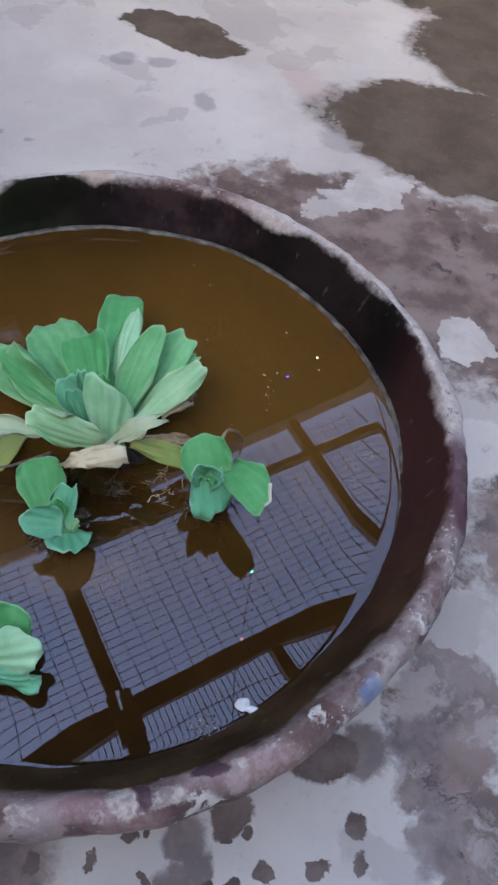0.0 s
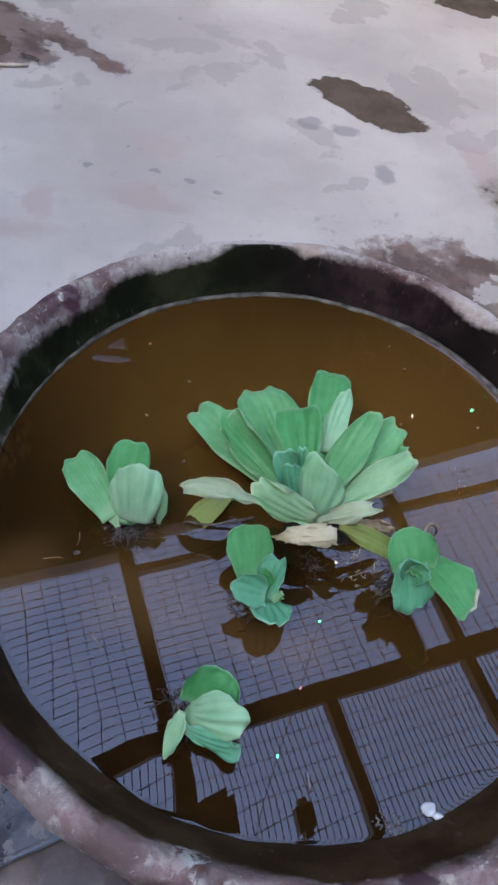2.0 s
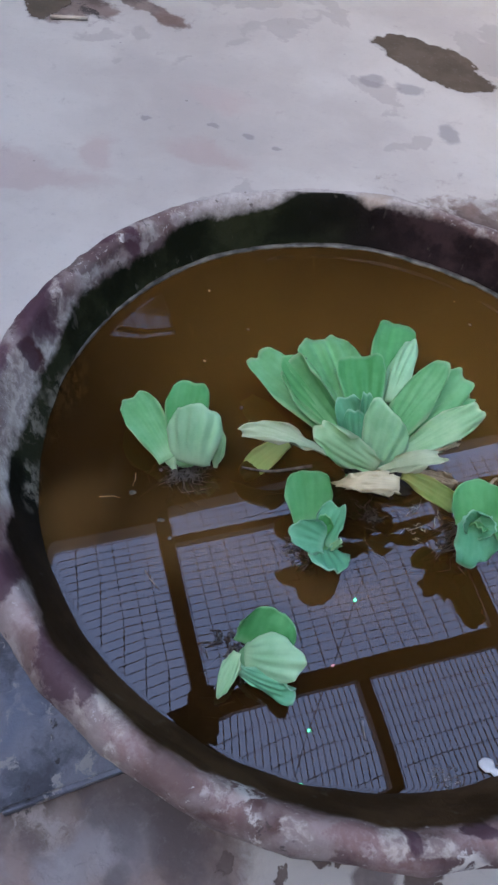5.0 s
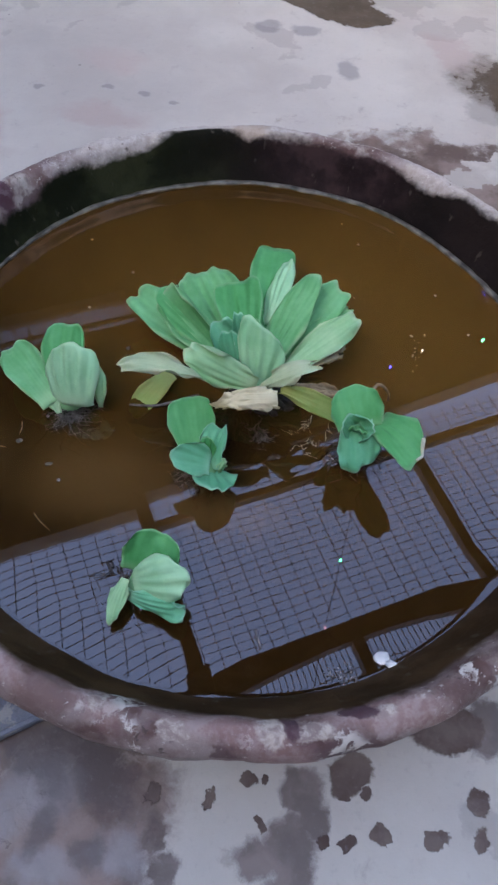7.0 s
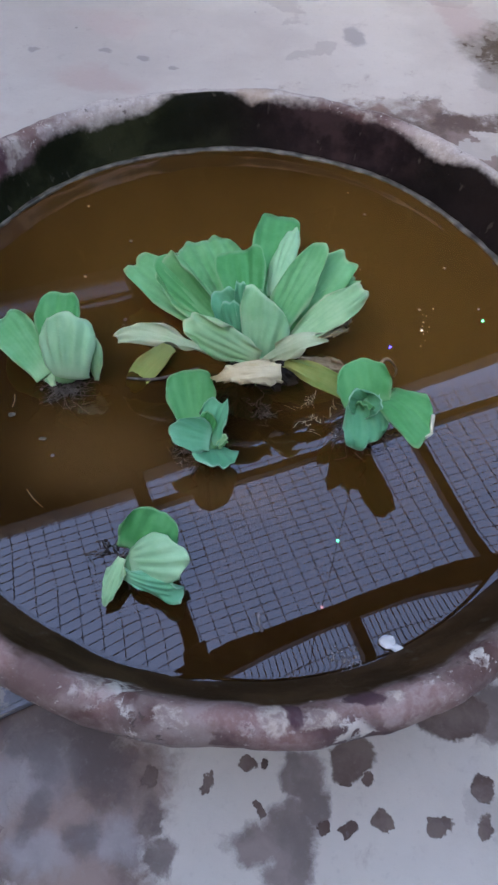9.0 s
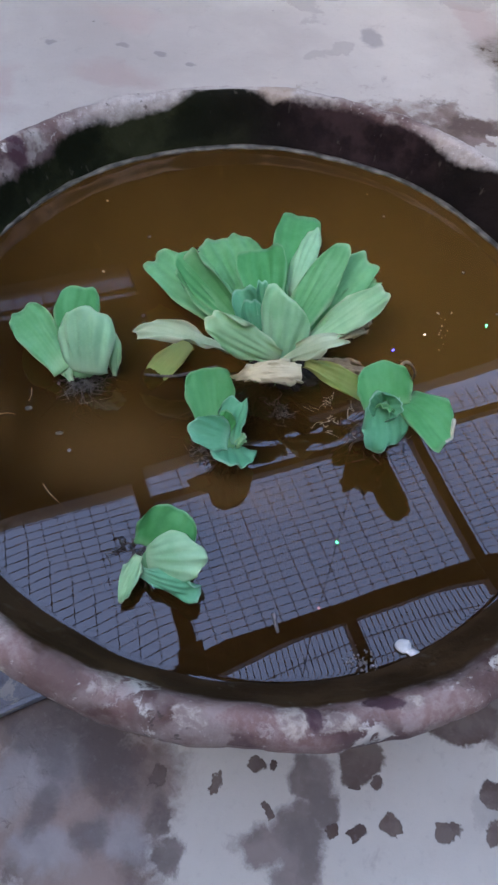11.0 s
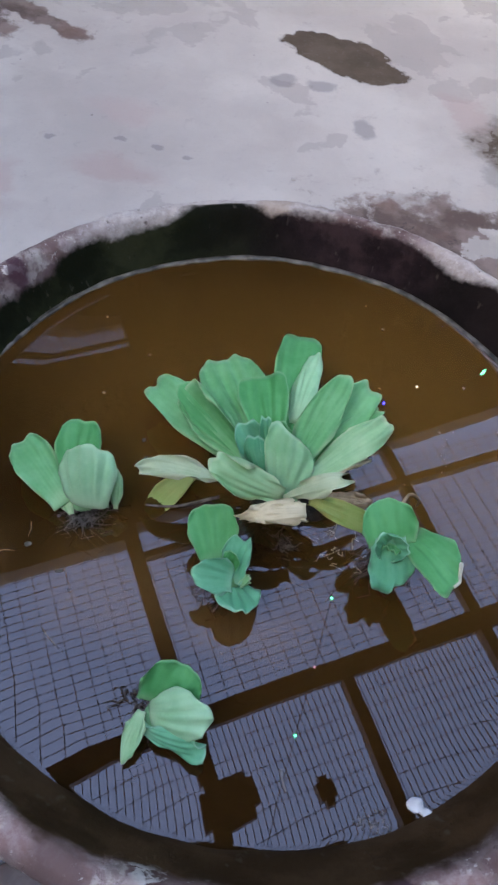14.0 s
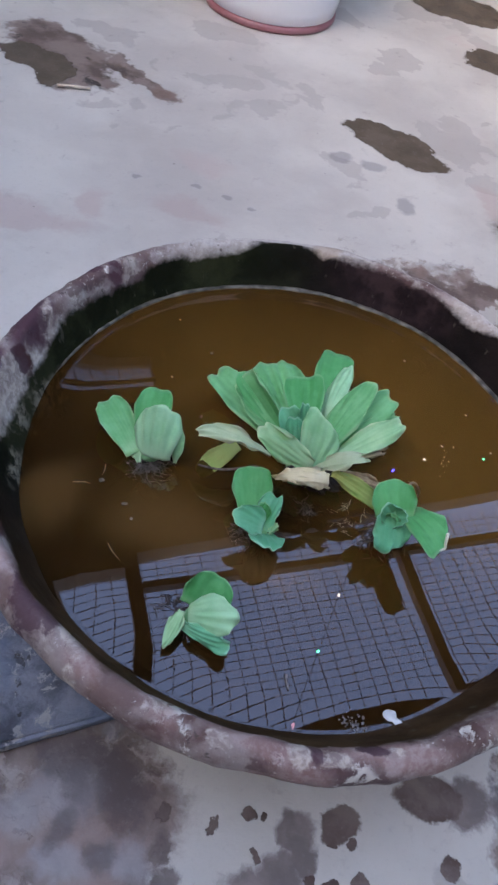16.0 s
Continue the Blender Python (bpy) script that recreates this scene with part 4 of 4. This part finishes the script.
    lf("heart_c", near(-0.008, -0.008, 0.012), (-0.091, 0.440, 0.222), 0.026, arch=0.05, cup=-50, notch=0.10, crop=0.3, material=LEAF_TEAL, norm=(-0.1, -0.8, 0.6))
    lf("heart_d", near(0.002, 0.006, 0.010), (-0.076, 0.470, 0.214), 0.024, arch=0.04, cup=60, notch=0.02, crop=0.3, material=LEAF_DEEP, norm=(0.1, -0.7, 0.7))
    lf("gap_leaf", near(0.006, 0.02, 0.004), (-0.074, 0.512, 0.186), 0.020, arch=0.03, cup=30, crop=0.35, material=LEAF_DEEP)
    # withered leaves hanging under the rosette
    hang = dict(foot=0.7, name="dead_leaf", label="withered beige leaf", material=LEAF_DEAD)
    lf("dead", (-0.035, 0.402, 0.206), (-0.080, 0.383, 0.202), 0.021, arch=0.18, cup=-60, notch=0.02, crop=0.55, square=1.8, curl=0.06, wave=0.005, crinkle=0.005, lobes=0.14, thick=0.006, norm=(0.2, -0.3, 0.9), **hang)
    lf("dead_petiole", (-0.026, 0.425, 0.196), (0.012, 0.446, 0.174), 0.011, arch=0.05, cup=60, crop=0.3, wave=0.003, crinkle=0.003, **{**hang, "material": TWIG})
    lf("dead_stub", (-0.022, 0.468, 0.186), (0.003, 0.488, 0.190), 0.013, arch=0.1, cup=60, crop=0.4, wave=0.004, crinkle=0.004, **hang)
    lf("dead_strand", (-0.018, 0.457, 0.190), (0.003, 0.484, 0.181), 0.005, arch=0.1, cup=40, crop=0.4, wave=0.002, crinkle=0.002, **hang)
    sick = dict(name="yellow_leaf", label="yellowing leaf", material=LEAF_YELLOW)
    lf("yellow", (-0.034, 0.414, 0.204), (0.021, 0.430, 0.168), 0.023, arch=0.05, cup=24, crop=0.40, wave=0.003, norm=(-0.1, -0.45, 0.9), **sick)
    lf("drowned", (-0.138, 0.430, 0.164), (-0.163, 0.393, 0.138), 0.024, arch=0.04, cup=14, crop=0.25, foot=0.7, norm=(-0.2, -0.5, 0.85), **sick)
    # dark leaves added under the crown, blocking sky in the water's reflection
    filler = dict(foot=0.7, name="dead_leaf", label="dark leaf added under the crown to block the sky's reflection", material=FILLER_LEAF, wave=0.004, crinkle=0.004, crop=0.3, cup=20)
    lf("filler_a", (-0.060, 0.425, 0.176), (-0.034, 0.410, 0.180), 0.032, **filler)
    lf("filler_b", (-0.056, 0.428, 0.176), (-0.022, 0.418, 0.182), 0.026, **filler)
    lf("filler_c", (-0.060, 0.420, 0.184), (-0.060, 0.397, 0.193), 0.040, **filler)
    bm = bmesh.new()
    tube(bm, spline([(-0.165, 0.395, 0.1490), (-0.140, 0.402, 0.1505), (-0.108, 0.419, 0.158)]), 0.0011, 6, 1.5)
    part("dead_stalk", bm, ROOT_GREY, p, "brown rotting stalk")
    crown(p, C + Vector((0.004, -0.012, 0.002)), 0.020)
    roots(p, C + Vector((0.0, -0.01, -0.026)), 150, 0.080, 0.03, 5)
    roots(p, (-0.045, 0.398, 0.152), 16, 0.018, 0.002, 6, ROOT_GREY, 0.0004)
    roots(p, (0.003, 0.408, 0.1494), 6, 0.018, 0.0008, 9, BLEACHED, 0.0003)
    roots(p, (-0.010, 0.421, 0.1494), 5, 0.012, 0.0008, 10, BLEACHED, 0.0003)
    drops(p, [L["left"], L["left"], L["low_right"], L["low_right"], L["low_left"], L["back_left"], L["left_fold"]], 34, 4)


def make_small_front():
    p = tagged(empty("water_lettuce"), "small bright green water lettuce beside the big rosette", "water plant", "floating water plants")
    a = leaf(p, (-0.089, 0.358, 0.162), (-0.109, 0.394, 0.188), 0.042, 0.05, 30, 0, 0.04, 0.24, material=LEAF_DEEP, foot=0.62, seed=1, norm=(0.1, -0.5, 0.85), square=3)
    leaf(p, (-0.071, 0.346, 0.165), (-0.072, 0.378, 0.188), 0.028, 0.10, 50, 0, 0.10, 0.30, material=LEAF_TEAL, foot=0.45, seed=3, norm=(-0.45, -0.5, 0.75), lobes=0.10)
    leaf(p, (-0.073, 0.346, 0.172), (-0.101, 0.334, 0.190), 0.032, 0.04, 46, 0, 0.0, 0.42, material=LEAF_TEAL, foot=0.6, seed=2, norm=(0.25, -0.35, 0.9))
    leaf(p, (-0.076, 0.352, 0.154), (-0.057, 0.319, 0.181), 0.040, 0.04, 14, 0, -0.04, 0.34, material=LEAF_TEAL, foot=0.45, seed=4, norm=(0.12, 0.38, 0.9), lobes=0.02, skew=0.10)
    leaf(p, (-0.078, 0.350, 0.168), (-0.079, 0.360, 0.188), 0.018, 0.04, 70, 0, 0.04, material=LEAF_DEEP, seed=5, norm=(0.2, -0.8, 0.6))
    leaf(p, (-0.066, 0.345, 0.165), (-0.060, 0.348, 0.180), 0.008, 0.02, 40, 0, 0.04, material=LEAF_PALE, seed=6)
    crown(p, (-0.078, 0.348, 0.160), 0.010)
    roots(p, (-0.080, 0.348, 0.150), 40, 0.016, 0.05, 11)
    roots(p, (-0.092, 0.340, 0.1505), 18, 0.012, 0.002, 17, ROOT_GREY, 0.0005)
    drops(p, [a], 2, 3)


def make_small_right():
    p = tagged(empty("water_lettuce"), "small water lettuce with one long white-tipped leaf", "water plant", "floating water plants")
    p.location = (-0.005, -0.005, 0.0)
    leaf(p, (0.040, 0.410, 0.192), (0.024, 0.436, 0.211), 0.045, 0.10, 26, 0, 0.0, 0.40, material=LEAF_DEEP, foot=0.8, seed=7, norm=(0.05, -0.6, 0.75), lobes=0.02)
    leaf(p, (0.035, 0.412, 0.198), (0.050, 0.380, 0.181), 0.037, 0.14, -16, 0, -0.04, 0.26, material=LEAF_TEAL, foot=0.72, seed=8, norm=(0.0, -0.5, 0.85), wave=0.004, skew=0.12)
    leaf(p, (0.036, 0.408, 0.194), (0.026, 0.400, 0.212), 0.026, 0.06, 50, 0, 0.03, 0.34, material=LEAF_TEAL, foot=0.7, seed=9, norm=(0.2, -0.6, 0.7))
    leaf(p, (0.040, 0.408, 0.194), (0.051, 0.400, 0.210), 0.024, 0.06, 50, 0, 0.03, 0.34, material=LEAF_TEAL, foot=0.7, seed=10, norm=(-0.3, -0.6, 0.7))
    leaf(p, (0.039, 0.404, 0.198), (0.039, 0.395, 0.209), 0.016, 0.06, -40, 0, 0.03, 0.34, material=LEAF_DEEP, foot=0.7, seed=14, norm=(0.0, -0.7, 0.7))
    long_leaf = leaf(p, (0.050, 0.424, 0.188), (0.089, 0.386, 0.208), 0.036, 0.16, 20, 0, 0.0, 0.14, material=LEAF_DEEP, foot=0.62, seed=11, norm=(0.15, -0.35, 0.9), square=4, skew=0.12, lobes=0.02)
    ends = [w.co.copy() for w in long_leaf.data.vertices[16 * 21 + 3:16 * 21 + 13]]
    bm = bmesh.new()
    tube(bm, ends, 0.0017, 6, 0.6)
    part("leaf_tip", bm, BLEACHED, p, "bleached white leaf edge")
    leaf(p, (0.052, 0.414, 0.186), (0.052, 0.428, 0.200), 0.010, 0.1, 50, 0, 0.0, 0.3, material=LEAF_PALE, seed=13)
    crown(p, (0.040, 0.414, 0.184), 0.011)
    roots(p, (0.040, 0.414, 0.168), 60, 0.04, 0.05, 12)
    bm = bmesh.new()
    tube(bm, spline([(0.050, 0.432, 0.182), (0.042, 0.448, 0.188), (0.044, 0.460, 0.190), (0.050, 0.466, 0.184), (0.057, 0.474, 0.166), (0.058, 0.478, 0.152)]), 0.0017, 6, 0.6)
    part("dead_stalk", bm, TWIG, p, "curled dry yellow stalk")


def make_small_left():
    p = tagged(empty("water_lettuce"), "small cupped water lettuce with grey surface roots", "water plant", "floating water plants")
    C = Vector((-0.212, 0.374, 0.156))
    leaf(p, (-0.222, 0.366, 0.164), (-0.282, 0.405, 0.173), 0.036, 0.08, 20, 0, 0.06, 0.20, foot=0.6, seed=21, material=LEAF, norm=(0.1, -0.3, 0.95), square=3, lobes=0.06)
    leaf(p, (-0.216, 0.376, 0.168), (-0.228, 0.424, 0.204), 0.042, 0.06, 40, 0, 0.06, 0.22, foot=0.6, seed=22, material=LEAF_DEEP, norm=(0.0, -0.7, 0.7), square=3)
    leaf(p, (-0.204, 0.368, 0.164), (-0.213, 0.393, 0.213), 0.054, 0.08, -44, 0, -0.06, 0.30, foot=0.66, ribs=0.0020, seed=23, material=LEAF_SOFT, norm=(0.02, -0.9, 0.5), skew=0.06, lobes=0.03)
    leaf(p, (-0.184, 0.378, 0.158), (-0.188, 0.392, 0.194), 0.014, 0.07, -40, 0, 0.0, 0.3, seed=24, material=LEAF_PALE, norm=(0.3, -0.8, 0.5))
    leaf(p, (-0.216, 0.362, 0.156), (-0.230, 0.377, 0.168), 0.013, 0.05, -40, 0, 0.0, 0.3, seed=25, material=LEAF_PALE, norm=(0.0, -0.8, 0.6))
    crown(p, C + Vector((0, 0.004, 0.002)), 0.011)
    roots(p, C + Vector((0, 0, -0.006)), 40, 0.030, 0.045, 13)
    roots(p, C + Vector((0.006, -0.008, -0.003)), 60, 0.024, 0.0030, 14, ROOT_GREY, 0.0004, 0.003)


def make_small_near():
    p = tagged(empty("water_lettuce"), "small fan-leaved water lettuce lying low on the water", "water plant", "floating water plants")
    C = Vector((-0.094, 0.238, 0.152))
    leaf(p, (-0.090, 0.243, 0.164), (-0.083, 0.268, 0.191), 0.046, 0.06, 34, 0, 0.02, 0.34, foot=0.8, seed=31, material=LEAF_DEEP, norm=(0.1, -0.7, 0.7), lobes=0.03)
    leaf(p, (-0.096, 0.236, 0.163), (-0.056, 0.241, 0.186), 0.040, 0.12, -30, 0, -0.12, 0.34, foot=0.5, ribs=0.0009, seed=32, material=LEAF_SOFT, norm=(-0.1, -0.6, 0.8), lobes=0.02)
    leaf(p, (-0.097, 0.226, 0.160), (-0.051, 0.226, 0.168), 0.020, 0.12, -40, 0, 0.06, 0.24, foot=0.6, seed=33, material=LEAF_TEAL, norm=(0.0, -0.75, 0.65), wave=0.004, skew=0.12)
    leaf(p, (-0.101, 0.236, 0.164), (-0.101, 0.203, 0.158), 0.014, 0.10, 20, 0, -0.10, 0.5, foot=0.5, seed=34, material=LEAF_PALE, norm=(-0.1, -0.3, 0.95))
    crown(p, C + Vector((0.002, 0, 0.004)), 0.009)
    roots(p, C, 50, 0.03, 0.05, 15)
    roots(p, C + Vector((-0.018, 0.006, -0.003)), 10, 0.020, 0.001, 16, ROOT, 0.0006, 0.001)


def floater(name, at, radius, material, label, category, seed, flat=0.25):
    """A small ragged scrap on the water."""
    bm = bmesh.new()
    bmesh.ops.create_uvsphere(bm, u_segments=18, v_segments=8, radius=1.0)
    for w in bm.verts:
        k = 1 + 0.45 * noise.noise(Vector((w.co.x * 1.3 + seed, w.co.y * 1.3, seed)))
        w.co = Vector((w.co.x * k * radius[0], w.co.y * k * radius[1], w.co.z * flat * min(radius)))
    ob = finish(name, bm, material)
    ob.location = at
    ob.rotation_euler.z = seed
    return tagged(ob, label, category)


make_slab()
make_pot()
make_water()
make_rosette()
make_small_front()
make_small_right()
make_small_left()
make_small_near()


def make_debris():
    """Scraps on the water and a stick on the floor."""
    bm = bmesh.new()
    for cx, cy, rx, ry in ((0.0, 0.0, 0.010, 0.008), (0.011, -0.0035, 0.011, 0.0042)):
        bmesh.ops.create_uvsphere(bm, u_segments=16, v_segments=8, radius=1.0, matrix=Matrix.Translation((cx, cy, 0)) @ Matrix.Diagonal((rx, ry, 0.0022, 1)))
    for w in bm.verts:
        w.co.x += 0.002 * noise.noise(w.co * 130)
        w.co.y += 0.002 * noise.noise(w.co * 130 + Vector((4, 4, 0)))
    ob = finish("petal", bm, PETAL)
    ob.location = (0.094, 0.242, WATER + 0.0018)
    ob.scale = (0.66, 0.66, 0.8)
    tagged(ob, "curled white petal floating at the water's edge", "petal")
    rng = random.Random(21)
    for cx, cy, sx, sy, count, label in ((0.070, 0.222, 0.0060, 0.0035, 70, "small patch of grey bubbles beside the petal"), (0.068, 0.545, 0.004, 0.012, 14, "loose grey scum drifting on the water")):
        bm = bmesh.new()
        for _ in range(count):
            r = rng.uniform(0.0003, 0.0011)
            bmesh.ops.create_icosphere(bm, subdivisions=1, radius=r, matrix=Matrix.Translation((rng.gauss(0, sx), rng.gauss(0, sy), 0.0002)) @ Matrix.Rotation(rng.uniform(0, 3), 4, "Z") @ Matrix.Diagonal((rng.uniform(0.6, 2.4), 1, 0.4, 1)))
        ob = finish("foam_patch", bm, FOAM)
        ob.location = (cx, cy, WATER)
        tagged(ob, label, "foam", "", "stuff")
    rng = random.Random(8)
    for _ in range(18):
        a, r = rng.uniform(0, math.tau), 0.26 * math.sqrt(rng.random())
        floater("floating_speck", (POT[0] + r * math.cos(a), POT[1] + r * math.sin(a), WATER + 0.0003), (rng.uniform(0.0008, 0.002),) * 2, rng.choice((TWIG, FOAM, ROOT)), "tiny scrap of plant matter on the water", "debris", rng.uniform(0, 6))["group"] = "specks on the water"
    for pts in (((-0.246, 0.349), (-0.243, 0.343), (-0.242, 0.336)), ((-0.196, 0.271), (-0.189, 0.266), (-0.178, 0.261)), ((-0.262, 0.314), (-0.252, 0.320), (-0.246, 0.321))):
        bm = bmesh.new()
        tube(bm, [(px, py, WATER + 0.0004) for px, py in pts], 0.00038, 6, 0.4)
        tagged(finish("floating_fibre", bm, TWIG), "pale hair-thin root fibre floating on the water", "debris", "fibres on the water")
    bm = bmesh.new()
    tube(bm, [(0.001, 0.234, WATER + 0.0006), (0.0035, 0.229, WATER + 0.001), (0.008, 0.222, WATER + 0.0006)], 0.0016, 6, 0.7)
    tagged(finish("floating_fibre", bm, FOAM), "grey wisp of slime floating on the water", "debris", "fibres on the water")
    floater("scum_flake", (-0.205, 0.317, WATER + 0.0004), (0.0035, 0.0016), SCUM, "small grey flake of scum on the water", "debris", 0.4)
    floater("scum_flake", (-0.239, 0.330, WATER + 0.0004), (0.0022, 0.0030), SCUM, "small grey flake of scum on the water", "debris", 2.0)
    bm = bmesh.new()
    tube(bm, [(-0.899, 1.232, 0.004), (-0.870, 1.249, 0.0045), (-0.841, 1.267, 0.004)], 0.0035, 7, 0.8)
    tagged(finish("straw", bm, STRAW), "short pale stick lying in a damp patch", "stick")


def make_bucket():
    b = tagged(empty("white_bucket", (-0.74, 2.0, 0)), "white plastic bucket with a maroon foot standing on the floor", "bucket")
    bm = bmesh.new()
    lathe(bm, [(0.17, 0.016), (0.176, 0.02), (0.181, 0.05), (0.19, 0.12), (0.20, 0.20), (0.206, 0.255), (0.214, 0.258), (0.215, 0.266), (0.206, 0.268), (0.198, 0.20), (0.176, 0.03), (0.01, 0.026)], 96)
    part("body", bm, ENAMEL, b)
    bm = bmesh.new()
    rings = lathe(bm, [(0.16, 0.0), (0.176, 0.0), (0.18, 0.006), (0.18, 0.014), (0.172, 0.0175), (0.15, 0.0175)], 96)
    for j in range(96):
        bm.faces.new((rings[-1][j], rings[-1][(j + 1) % 96], rings[0][(j + 1) % 96], rings[0][j]))
    part("foot_ring", bm, MAROON, b, "maroon ring under the bucket")


make_debris()
make_bucket()
